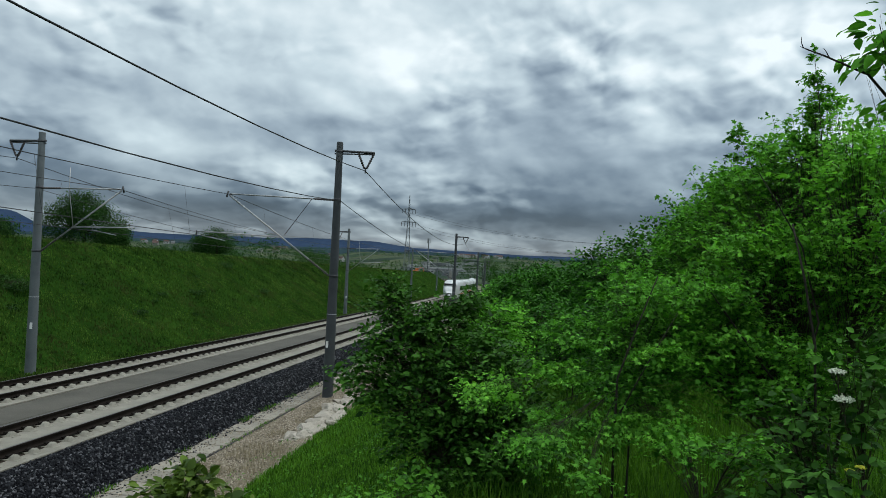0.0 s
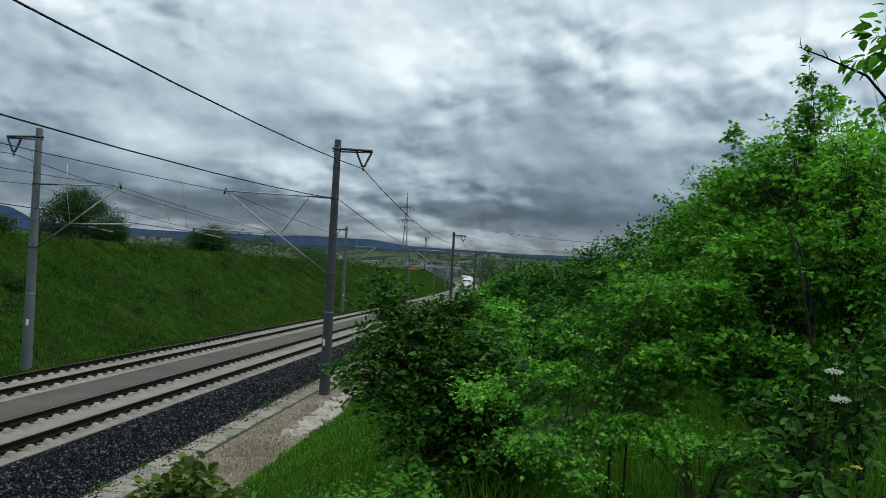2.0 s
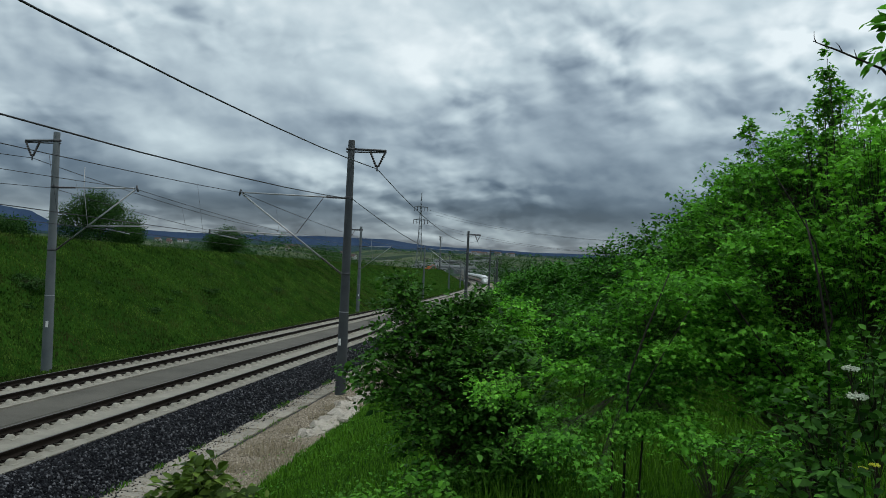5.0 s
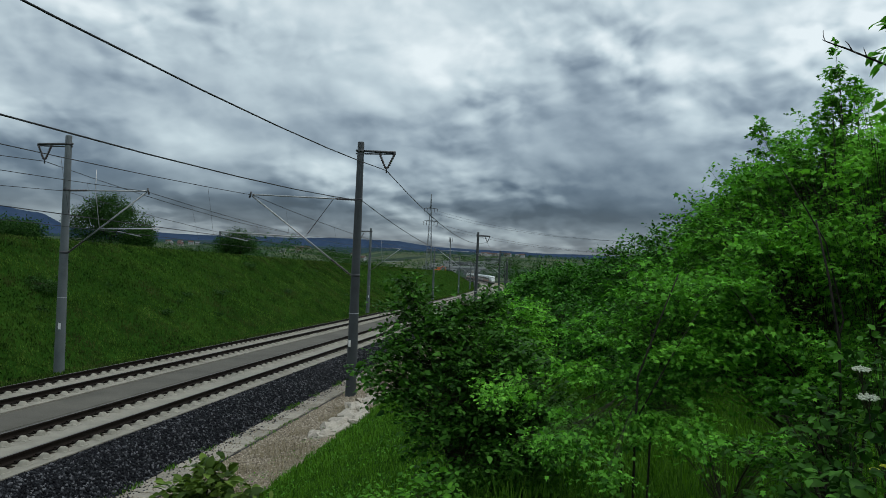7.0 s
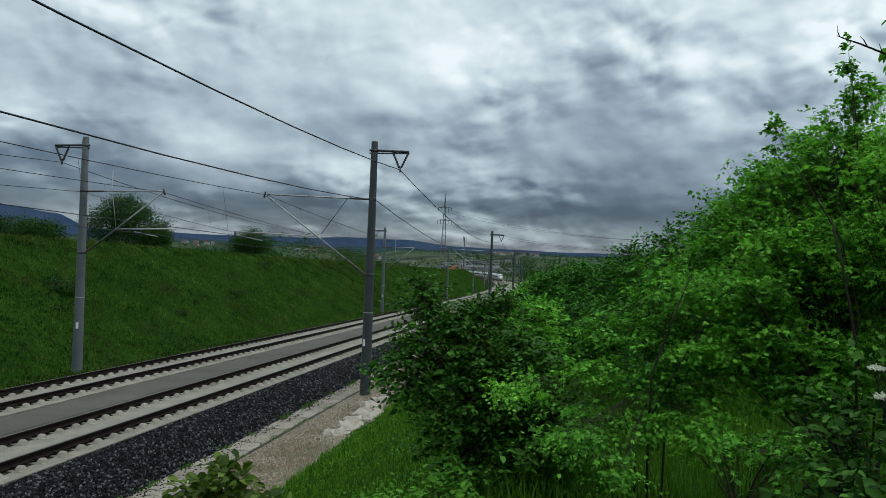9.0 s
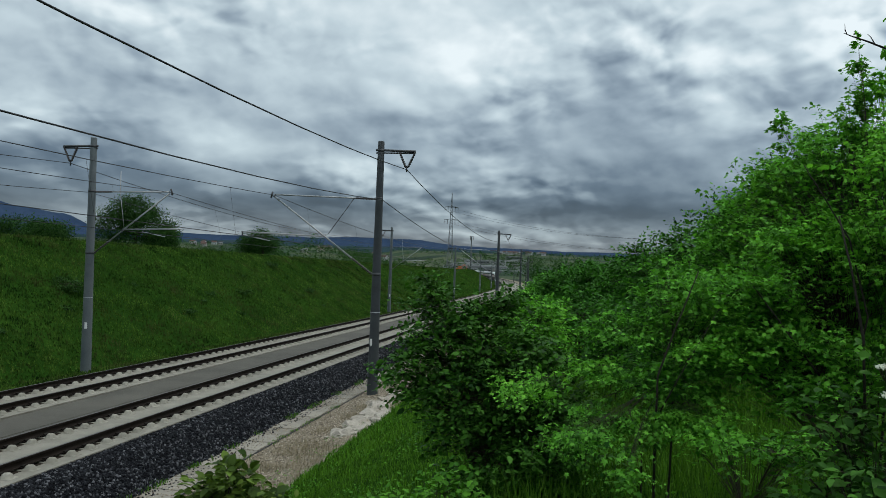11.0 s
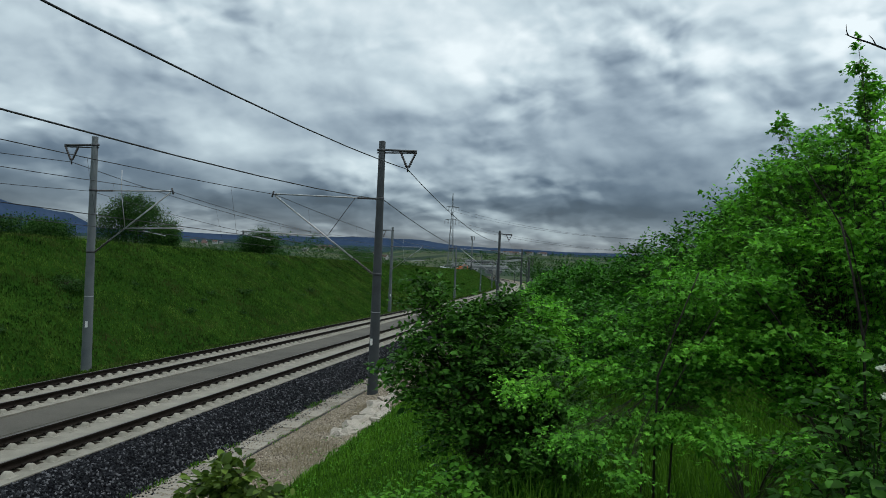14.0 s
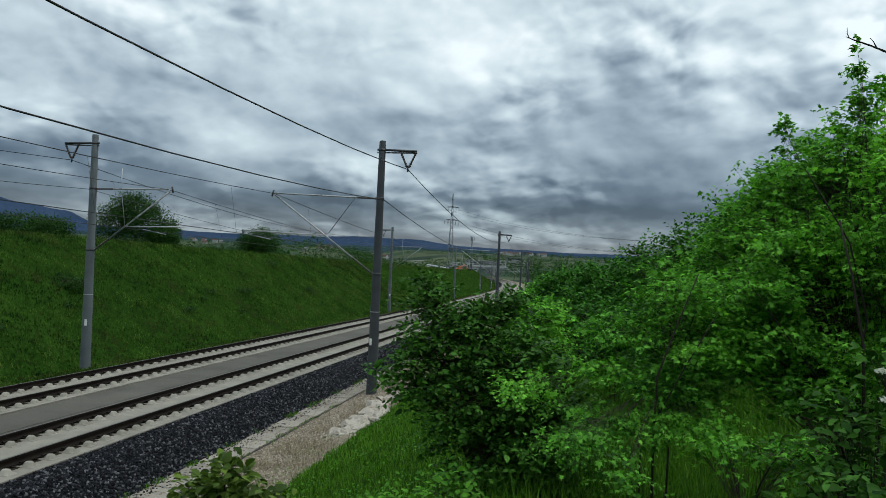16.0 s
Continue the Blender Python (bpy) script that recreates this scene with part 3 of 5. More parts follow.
def pebble_shape(seed):
    """A small angular stone."""
    rng = random.Random(seed)
    bm = bmesh.new()
    bmesh.ops.create_icosphere(bm, subdivisions=1, radius=1.0)
    for v in bm.verts:
        v.co *= rng.uniform(0.7, 1.15)
        v.co.z *= 0.75
    bm.verts.ensure_lookup_table()
    v = [tuple(q.co) for q in bm.verts]
    f = [tuple(q.index for q in p.verts) for p in bm.faces]
    bm.free()
    return v, f


def chip_shape(seed):
    """A small stone with eight faces."""
    rng = random.Random(seed)
    v = [tuple(c * rng.uniform(0.75, 1.15) for c in p) for p in ((1, 0.1, 0), (-1, 0, 0.15), (0.1, 1, 0), (0, -1, -0.1), (0.1, 0, 0.75), (0, 0.1, -0.75))]
    return v, [(0, 2, 4), (2, 1, 4), (1, 3, 4), (3, 0, 4), (2, 0, 5), (1, 2, 5), (3, 1, 5), (0, 3, 5)]


def random_turns(rng, n, lo, hi):
    q = rng.normal(size=(n, 4))
    q /= np.linalg.norm(q, axis=1, keepdims=True)
    w, x, y, z = q.T
    m = np.stack([np.stack([1 - 2 * (y * y + z * z), 2 * (x * y - z * w), 2 * (x * z + y * w)], 1),
                  np.stack([2 * (x * y + z * w), 1 - 2 * (x * x + z * z), 2 * (y * z - x * w)], 1),
                  np.stack([2 * (x * z - y * w), 2 * (y * z + x * w), 1 - 2 * (x * x + y * y)], 1)], 1)
    return m * rng.uniform(lo, hi, n)[:, None, None]


def scatter(name, s0, s1, y0, y1, count, lo, hi, height, material, seed, label, category, near_bias=1.0):
    rng = np.random.default_rng(seed)
    v, f = chip_shape(seed)
    s = rng.uniform(s0, s1, count)
    y = y0 + (y1 - y0) * rng.uniform(0, 1, count) ** near_bias
    p = np.array([(line_x(b) + a, b, rail_z(b) + height(a)) for a, b in zip(s, y)])
    ob = stamp(name, v, f, p, random_turns(rng, count, lo, hi), material)
    return tagged(ob, label, category, kind="stuff")


def ballast_height(s):
    if s < 1.75:
        return -0.25 - 0.11 * (s - 1.326) / 0.424
    return -0.36 - 0.59 * (s - 1.75) / 0.95


def verge_height(s):
    for (a, ha), (b, hb) in zip(((2.6, -0.97), (3.56, -0.955), (4.3, -0.84), (5.2, -0.68)), ((3.56, -0.955), (4.3, -0.84), (5.2, -0.68), (6.4, -0.47))):
        if s <= b:
            return ha + (hb - ha) * (s - a) / (b - a)
    return -0.47


def build_stones():
    scatter("ballast_stones", 1.36, 2.75, 9, 60, 34000, 0.028, 0.060, ballast_height, M_STONE, 3,
            "dark angular basalt ballast stones", "ballast", 1.5)
    scatter("verge_gravel", 3.5, 6.1, 9, 50, 34000, 0.012, 0.040, verge_height, M_GRAVEL, 4,
            "small pale limestone gravel beside the drain", "gravel", 1.5)
    scatter("stray_ballast", 2.65, 3.1, 9, 50, 900, 0.02, 0.045, lambda s: -0.93, M_STONE, 6,
            "stray dark ballast stones on the drain", "ballast", 1.5)
    scatter("verge_gravel", 2.6, 3.6, 9, 50, 4500, 0.008, 0.03, lambda s: -0.93, M_GRAVEL, 5,
            "loose pale gravel on the drain covers", "gravel", 1.5)


def build_cable():
    path = [(line_x(y) + 3.6, y, rail_z(y) + verge_height(3.6) + 0.02) for y in range(4, 80, 3)]
    ob = bar("ground_cable", path, 0.02, M_WIRE, None, "", 6)
    tagged(ob, "thin dark cable lying along the drain", "cable", kind="structure")


def build_channel():
    """The covered drain beside the ballast: a row of concrete plates."""
    base = ribbon("drain_channel", [(2.66, -1.2), (2.66, -0.985), (3.55, -0.985), (3.55, -1.2)], Y_START, Y_END, M_VERGE)
    tagged(base, "concrete drain covered with pale plates", "drain", kind="structure")
    v, f = box_data(-0.40, 0.40, -0.485, 0.485, -0.05, 0.05, 0.012)
    me = None
    y = 6.0
    rng = random.Random(8)
    while y < 70:
        if me is None:
            ob = link_mesh("cover_plate", v, f, M_CHANNEL, base)
            me = ob.data
        else:
            ob = new("cover_plate", me)
            ob.parent = base
        ob.matrix_basis = pose(line_x(y) + 3.1 + rng.uniform(-0.015, 0.015), y, rail_z(y) - 0.985 + rng.uniform(-0.008, 0.012), math.degrees(math.atan(GRADE)) + rng.uniform(-0.4, 0.4), 0, rng.uniform(-0.6, 0.6))
        y += 1.0
    far = ribbon("far_covers", [(2.7, -0.99), (2.7, -0.94), (3.5, -0.94), (3.5, -0.99)], 70, 400, M_CHANNEL, 4.0, base)
    tagged(far, kind="stuff")


# ---- masts and wires ----
MAST_Y = [29.4 + 57.5 * i for i in range(-1, 8)]
NEAR_S, FAR_S = 4.19, -8.76
MAST_H = 10.4
WIRE_TOP, WIRE_LOW, FEED_H, RETURN_H = 7.15, 5.30, 8.40, 7.12


def insulator_data(a, b, r=0.06, sheds=7):
    """A rod with a row of round sheds from a to b."""
    a, b = Vector(a), Vector(b)
    path, radii = [], []
    for i in range(sheds * 3 + 1):
        path.append(a.lerp(b, i / (sheds * 3)))
        radii.append(r if i % 3 == 1 else r * 0.6)
    return tube_data(path, radii, 8)


def build_mast(side):
    """One catenary mast at the origin; its foot is at 0, the track lies towards -side."""
    ob = new("catenary_mast")
    d = -side                                   # towards its track
    reach = 4.55 if side > 0 else 3.68
    path = [(0, 0, z) for z in (-0.6, 0.0, 2.5, 5.0, 7.5, MAST_H - 0.03, MAST_H)]
    # Poles of the near row take the shaded copy of the concrete.
    link_mesh("pole", *tube_data(path, [0.225, 0.222, 0.2, 0.178, 0.155, 0.132, 0.12], 20), M_MAST_SHADED if side > 0 else M_MAST, ob, "tapered dark grey weathered concrete pole" if side > 0 else "tapered grey spun-concrete pole", True)
    for z, r in ((MAST_H - 0.38, 0.142), (8.05, 0.158), (4.95 if side > 0 else 5.35, 0.186), (3.4, 0.198)):
        bar("clamp_ring", [(0, 0, z - (0.05 if z != 3.4 else 0.015)), (0, 0, z + (0.05 if z != 3.4 else 0.015))], r, M_DARKSTEEL if z != 3.4 else M_GALV, ob, "", 16)
    # outward arm that carries the feeder on a V of insulators
    az = MAST_H - 0.38
    arm = bar("feeder_arm", [(-side * 0.2, 0, az + 0.02), (side * 1.45, 0, az - 0.02)], 0.05, M_DARKSTEEL, ob, "dark steel outward arm")
    bar("arm_brace", [(-side * 0.2, 0, az - 0.10), (side * 1.42, 0, az - 0.09)], 0.03, M_DARKSTEEL, ob)
    tip = (side * 1.10, 0, az - 0.86)
    for x in (0.78, 1.43):
        link_mesh("insulator", *insulator_data((side * x, 0, az - 0.05), (side * (1.10 + (x - 1.10) * 0.12), 0, az - 0.68)), M_INSULATOR, arm, "dark ribbed insulator", True)
    bar("wire_clamp", [(side * 1.10, 0, az - 0.62), tip], 0.03, M_DARKSTEEL, arm)
    # the cantilever towards the track
    top = 8.05
    tx = d * reach
    bar("top_tube", [(d * 0.95, 0, top), (tx, 0, top + 0.06)], 0.03, M_GALV, ob, "slim galvanised tube")
    link_mesh("insulator", *insulator_data((d * 0.15, 0, top - 0.02), (d * 0.98, 0, top), 0.055), M_INSULATOR, ob, "dark ribbed insulator", True)
    low = 4.95 if side > 0 else 5.35
    foot = Vector((d * 0.2, 0, low))
    head = Vector((tx, 0, top))
    knee = foot.lerp(head, 0.2)
    link_mesh("insulator", *insulator_data(foot, knee, 0.055), M_INSULATOR, ob, "dark ribbed insulator", True)
    bar("strut_tube", [knee, head], 0.036, M_GALV, ob, "galvanised diagonal strut tube")
    bar("saddle", [head + Vector((d * 0.12, 0, -0.08)), head + Vector((d * 0.05, 0, 0.18))], 0.04, M_DARKSTEEL, ob)
    steady_z = WIRE_LOW + 1.23
    reg_a = foot.lerp(head, (steady_z - 0.1 - low) / (top - low))
    outer = d * (reach + (1.35 if side > 0 else -0.1))
    if side > 0:
        reg = bar("registration_tube", [reg_a, (outer, 0, steady_z - 0.02)], 0.026, M_GALV, ob, "galvanised registration tube")
        bar("steady_arm", [(outer - d * 0.05, 0, steady_z - 0.16), (outer - d * 1.25, 0, WIRE_LOW + 0.87)], 0.018, M_GALV, reg)
        bar("drop_bracket", [(outer, 0, steady_z), (outer - d * 0.03, 0, steady_z - 0.2)], 0.035, M_DARKSTEEL, reg)
        bar("hanger_stay", [(d * 1.05, 0, top), reg_a + Vector((-d * 0.15, 0, 0.1))], 0.014, M_DARKSTEEL, ob)
    else:
        reg = bar("registration_tube", [reg_a, (d * (reach + 0.62), 0, steady_z)], 0.026, M_GALV, ob, "galvanised registration tube")
        bar("steady_arm", [reg_a + Vector((d * 0.85, 0, -0.08)), (d * (reach - 0.15), 0, WIRE_LOW + 0.87)], 0.018, M_GALV, reg)
        bar("hanger_stay", [(d * 1.35, 0, top + 0.9), (d * 1.35, 0, top), reg_a + Vector((0, 0, 0.05))], 0.016, M_GALV, ob)
    # small plates at the pole
    q = link_mesh("number_plate", *box_data(-0.05, 0.05, -0.235, -0.215, 2.05, 2.32, 0.0), M_PLATE, ob, "small white plate without readable writing")
    q.rotation_euler = (0, 0, radians(-20 * side))
    return ob


def mast_foot(s, y):
    return Vector((line_x(y) + s, y, rail_z(y) - 0.88))


def build_masts():
    for side, s in ((1, NEAR_S), (-1, FAR_S)):
        first = build_mast(side)
        lab = "grey concrete catenary mast " + ("beside the pale gravel verge" if side > 0 else "at the foot of the grass slope")
        tagged(first, lab, "catenary mast", "catenary masts")
        for i, y in enumerate(MAST_Y[1:]):
            turn = -math.degrees(math.atan((line_x(y + 1) - line_x(y - 1)) / 2))
            m = pose(*mast_foot(s, y), 0, 0, turn)
            if i == 0:
                first.matrix_world = m
            else:
                copy_thing(first, m)
        copy_thing(first, pose(*mast_foot(s, MAST_Y[0]), 0, 0, 0))


def hang(a, b, sag, n=14):
    a, b = Vector(a), Vector(b)
    return [a.lerp(b, i / n) - Vector((0, 0, 4 * sag * (i / n) * (1 - i / n))) for i in range(n + 1)]


def wire_run(name, s, h, sag, radius, label, last=None, n=14, zig=0.0):
    path = []
    ys = MAST_Y[:last]
    for i, (y0, y1) in enumerate(zip(ys[:-1], ys[1:])):
        za, zb = (zig if i % 2 else -zig), (-zig if i % 2 else zig)
        run = hang((line_x(y0) + s + za, y0, rail_z(y0) + h), (line_x(y1) + s + zb, y1, rail_z(y1) + h), sag, n)
        path += run if not path else run[1:]
    ob = bar(name, path, radius, M_WIRE, None, "", 6)
    return tagged(ob, label, "overhead wire", "overhead wires", "structure")


def build_wires():
    wire_run("feeder_wire", NEAR_S + 1.10, FEED_H - 0.02, 1.12, 0.017, "thick dark feeder cable hanging from insulators")
    wire_run("feeder_wire", FAR_S - 1.10, FEED_H - 0.02, 1.12, 0.015, "thick dark feeder cable hanging from insulators")
    wire_run("return_wire", NEAR_S + 0.14, RETURN_H, 1.1, 0.015, "dark return cable fixed to the masts")
    wire_run("return_wire", FAR_S - 0.14, RETURN_H, 1.0, 0.012, "dark return cable fixed to the masts")
    for c, tip in ((0.0, -0.36), (-TRACK_GAP, -5.08)):
        mes = wire_run("messenger_wire", tip, WIRE_TOP + 0.06, 0.70, 0.012, "thin dark messenger wire above the track")
        con = wire_run("contact_wire", c, WIRE_LOW, 0.04, 0.011, "taut dark contact wire above the track", zig=0.25)
        for y0, y1 in zip(MAST_Y[:4], MAST_Y[1:5]):
            for k in range(7):
                u = (k + 0.5) / 7
                y = y0 + (y1 - y0) * u
                zt = rail_z(y) + WIRE_TOP + 0.06 - 2.8 * u * (1 - u)
                xa = line_x(y) + tip
                xb = line_x(y) + c
                bar("dropper", [(xa, y, zt), (xb + (xa - xb) * 0.2, y, rail_z(y) + WIRE_LOW)], 0.0045, M_WIRE, mes, "", 5)


def build_sky():
    bm = bmesh.new()
    bmesh.ops.create_uvsphere(bm, u_segments=64, v_segments=32, radius=4600)
    me = bpy.data.meshes.new("cloud_dome")
    bm.to_mesh(me)
    bm.free()
    me.materials.append(M_CLOUD)
    me.polygons.foreach_set("use_smooth", [True] * len(me.polygons))
    ob = new("cloud_backdrop", me)
    return tagged(ob, "overcast sky of grey and white layered clouds", "sky", kind="structure")


def ridge(name, az0, az1, dist, heights, label, seed, material=None):
    """A distant ridge along an arc of headings (degrees right of +y) with heights over the eye's level."""
    n = 160
    verts, faces = [], []
    for i in range(n + 1):
        u = i / n
        az = radians(az0 + (az1 - az0) * u)
        k = u * (len(heights) - 1)
        j = min(int(k), len(heights) - 2)
        h = heights[j] + (heights[j + 1] - heights[j]) * smooth01(k - j)
        h += dist * 0.0012 * noise.noise((u * 40, seed, 0)) + dist * 0.0005 * noise.noise((u * 160, seed, 5))
        for back, z in ((-0.06, -60), (-0.03, h * 0.4 - 10), (0.0, h), (0.05, -80)):
            r = dist * (1 + back)
            verts.append((12 + r * math.sin(az), r * math.cos(az), EYE_Z + z))
    for i in range(n):
        for k in range(3):
            a = i * 4 + k
            faces.append((a, a + 4, a + 5, a + 1))
    ob = link_mesh(name, verts, faces, material or M_HILL_HAZE, smooth=True)
    return tagged(ob, label, "hills", kind="structure")


def build_hills():
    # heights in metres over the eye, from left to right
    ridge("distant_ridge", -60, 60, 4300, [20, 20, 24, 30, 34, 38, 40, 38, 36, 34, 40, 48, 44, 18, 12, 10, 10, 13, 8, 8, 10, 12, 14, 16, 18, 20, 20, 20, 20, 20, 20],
          "low wooded ridge on the horizon, tinted blue for haze", 1.5)
    ridge("foothills", -60, 45, 2700, [2, 2, -1, 4, 1, 4, -3, -1, -7, -6, -9, -7, -4, -2, 0], "dark wooded foothills below the ridge, tinted blue-green for haze", 9.5, M_FOOTHILL_HAZE)
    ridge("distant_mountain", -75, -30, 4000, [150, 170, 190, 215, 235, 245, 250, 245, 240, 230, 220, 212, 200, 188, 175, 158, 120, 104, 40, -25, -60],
          "dark wooded mountain in the distance, tinted blue for haze", 4.5)


SKY = build_sky()
build_ground()
BED, FAR_BED = build_trackbed()
build_rails(BED, FAR_BED)
build_masts()
build_wires()
build_hills()
build_stones()


# ---- plants ----
MAPLE_LEAF = ([(0, 0.34, 0.0), (0, 0, 0), (0.38, 0.08, 0.04), (0.23, 0.31, 0.08), (0.44, 0.56, -0.05), (0.16, 0.57, 0.05), (0, 0.95, -0.24),
               (-0.16, 0.57, 0.05), (-0.44, 0.56, -0.05), (-0.23, 0.31, 0.08), (-0.38, 0.08, 0.04)],
              [(0, i, i + 1) for i in range(1, 10)] + [(0, 10, 1)])
OVAL_LEAF = ([(0, 0, 0), (0, 0.5, 0.0), (0, 1.0, -0.16), (0.19, 0.14, 0.05), (0.30, 0.44, 0.06), (0.18, 0.78, -0.03),
              (-0.19, 0.14, 0.05), (-0.30, 0.44, 0.06), (-0.18, 0.78, -0.03)],
             [(0, 3, 1), (3, 4, 1), (4, 5, 1), (5, 2, 1), (6, 0, 1), (7, 6, 1), (8, 7, 1), (2, 8, 1)])
SMALL_LEAF = ([(0, 0, 0), (0.30, 0.42, 0.05), (0, 1.0, -0.08), (-0.30, 0.42, 0.05)], [(0, 1, 2), (0, 2, 3)])
TWIG = ([(0.87, 0, -0.5), (0, 0, 1), (-0.87, 0, -0.5), (0.45, 1, -0.25), (0, 1, 0.5), (-0.45, 1, -0.25)],
        [(0, 1, 4, 3), (1, 2, 5, 4), (2, 0, 3, 5)])
SWAYING = []


def foot_of(x, y):
    return Vector((x, y, ground_z(x - line_x(y), y)))


def shrub(name, at, blobs, density, leaf, size, leaf_mat, label, category, seed, group="", spray=14, length=0.32, flat=1.0, stem=0.018, sway=0.5, sprays_min=10, droop=0.25, fork=False, taper=False, pads=0):
    """A shrub or young tree: stems rise from the foot into rounded masses of leafy sprays.
    blobs: centre and half-sizes of each mass; density: sprays for each square metre of its outline."""
    rng = np.random.default_rng(seed)
    foot = foot_of(*at) - Vector((0, 0, 0.05))
    ob = thing(name, foot, label, category, group)
    for bi, (cx, cy, cz, rx, ry, rz) in enumerate(blobs):
        c = np.array([cx, cy, cz]) - np.array(foot)
        half = np.array([rx, ry, rz])
        area = (rx * ry + ry * rz + rx * rz) / 3 * 4 * math.pi
        n = max(sprays_min, int(area * density))
        d = rng.normal(size=(n, 3))
        d /= np.linalg.norm(d, axis=1, keepdims=True)
        rad = rng.uniform(0.35, 1.0, n) ** 0.5 * (1 + 0.22 * rng.normal(size=n) * (rng.random(n) < 0.3))
        tips = c + d * half * rad[:, None]
        if pads and rx > 0.13:                  # sprays gather in flat tiers with gaps between them
            tier = rng.integers(0, max(3, n // pads), n)
            hub = tips[tier]
            tips = hub + rng.normal(size=(n, 3)) * np.array([0.11, 0.11, 0.022]) * min(1.0, rx / 0.25)
        # the stem of this mass
        a = np.array([rng.uniform(-0.07, 0.07), rng.uniform(-0.07, 0.07), 0.0])
        end = c + np.array([0, 0, half[2] * 0.3])
        bend = a * 0.8 + end * np.array([0.2, 0.2, 0.72]) + rng.normal(size=3) * 0.05
        us = np.linspace(0, 1, 9)
        if bi and fork:
            a = np.array(first[4]) + rng.normal(size=3) * 0.01
            bend = (a + end) / 2 + np.array([0, 0, 0.18 * np.linalg.norm(end - a)]) + rng.normal(size=3) * 0.03
        stem_path = [tuple((1 - u) ** 2 * a + 2 * u * (1 - u) * bend + u * u * end) for u in us]
        if bi == 0:
            first = stem_path
        thick = stem * (0.8 + 0.5 * rng.random()) * (0.4 if bi and fork else 0.45 if taper and rx < 0.13 else 1.0)
        limb = link_mesh("branch", *tube_data(stem_path, [thick * (1 - 0.75 * u) for u in us], 7), M_BARK, ob, "dark brown woody stem", True)
        # twigs from the stem to each spray
        sp = np.array(stem_path)
        along = np.clip(0.45 + 0.5 * rng.random(n), 0, 1)
        if pads and rx > 0.13:
            along = along[tier]
        at_stem = np.stack([np.interp(along * 8, np.arange(9), sp[:, k]) for k in range(3)], 1)
        way = tips - at_stem
        run = np.linalg.norm(way, axis=1)
        way /= run[:, None] + 1e-6
        out = way * 0.6 + d * 0.6 + rng.normal(size=(n, 3)) * 0.3
        out[:, 2] = out[:, 2] * 0.6 + 0.15
        out /= np.linalg.norm(out, axis=1, keepdims=True)
        basis = frames_from(way, np.tile([0.1, 0.2, 1.0], (n, 1)))
        fine_r = min(thick * 0.2, 0.0022)
        scale = np.stack([np.full(n, fine_r), run, np.full(n, fine_r)], 1)
        fine = stamp("twig_work", *TWIG, at_stem, basis * scale[:, None, :], M_TWIG, limb)
        tagged(fine, kind="stuff")
        # leaves in pairs along each spray
        L = length * rng.uniform(0.6, 1.25, n) * (min(1.0, max(0.45, rx / 0.2)) if taper else 1.0)
        k = spray
        u = np.linspace(0.0, 1.0, k)
        pos = tips[:, None, :] + out[:, None, :] * (L[:, None] * (u[None, :] - 0.55))[:, :, None]
        side = np.cross(out, [0, 0, 1.0])
        side /= np.linalg.norm(side, axis=1, keepdims=True) + 1e-6
        sign = np.where(np.arange(k) % 2, 1.0, -1.0)
        fw = side[:, None, :] * sign[None, :, None] * 0.8 + out[:, None, :] * 0.65 + rng.normal(size=(n, k, 3)) * 0.35
        fw[:, :, 2] -= droop
        pos[:, :, 2] -= 0.10 * (u[None, :] - 0.3) ** 2
        up = np.array([0, 0, 1.0]) * flat + rng.normal(size=(n, k, 3)) * 0.5 + d[:, None, :] * 0.25
        basis = frames_from(fw.reshape(-1, 3), up.reshape(-1, 3))
        s = size * rng.uniform(0.5, 1.3, n * k) * np.tile(1.05 - 0.35 * u, n)
        pos = pos.reshape(-1, 3) + basis[:, :, 1] * (s * 0.35)[:, None]
        crown = stamp("foliage", *leaf, pos, basis * s[:, None, None], leaf_mat if not isinstance(leaf_mat, (list, tuple)) else leaf_mat[bi % len(leaf_mat)], limb)
        tagged(crown, kind="stuff")
        if sway:
            SWAYING.append((limb, sway * rng.uniform(0.6, 1.3), rng.uniform(0, 6.28), rng.uniform(0.9, 1.7)))
    return ob


# masses of foliage: centre and half-sizes
DOGWOOD = [(10.56, 6.8, 3.71, 0.18, 0.2, 0.21), (10.66, 6.6, 3.38, 0.32, 0.27, 0.23), (10.47, 6.4, 3.06, 0.27, 0.24, 0.2), (11.19, 6.9, 3.67, 0.22, 0.2, 0.18), (11.11, 6.5, 3.34, 0.44, 0.37, 0.31), (11.01, 6.3, 2.95, 0.53, 0.45, 0.36), (11.22, 6.1, 2.51, 0.49, 0.43, 0.37), (11.41, 6.4, 2.86, 0.34, 0.39, 0.44), (11.63, 6.0, 2.57, 0.23, 0.28, 0.34), (11.5, 6.4, 3.24, 0.22, 0.22, 0.22), (10.9, 6.7, 3.55, 0.25, 0.21, 0.18), (11.2, 6.8, 3.72, 0.16, 0.15, 0.14), (10.52, 6.8, 3.78, 0.14, 0.15, 0.16), (10.4, 6.6, 3.3, 0.18, 0.17, 0.16), (11.02, 6.8, 3.72, 0.15, 0.13, 0.12), (11.64, 6.2, 3.0, 0.3, 0.3, 0.34), (11.75, 5.9, 2.7, 0.26, 0.26, 0.34)]
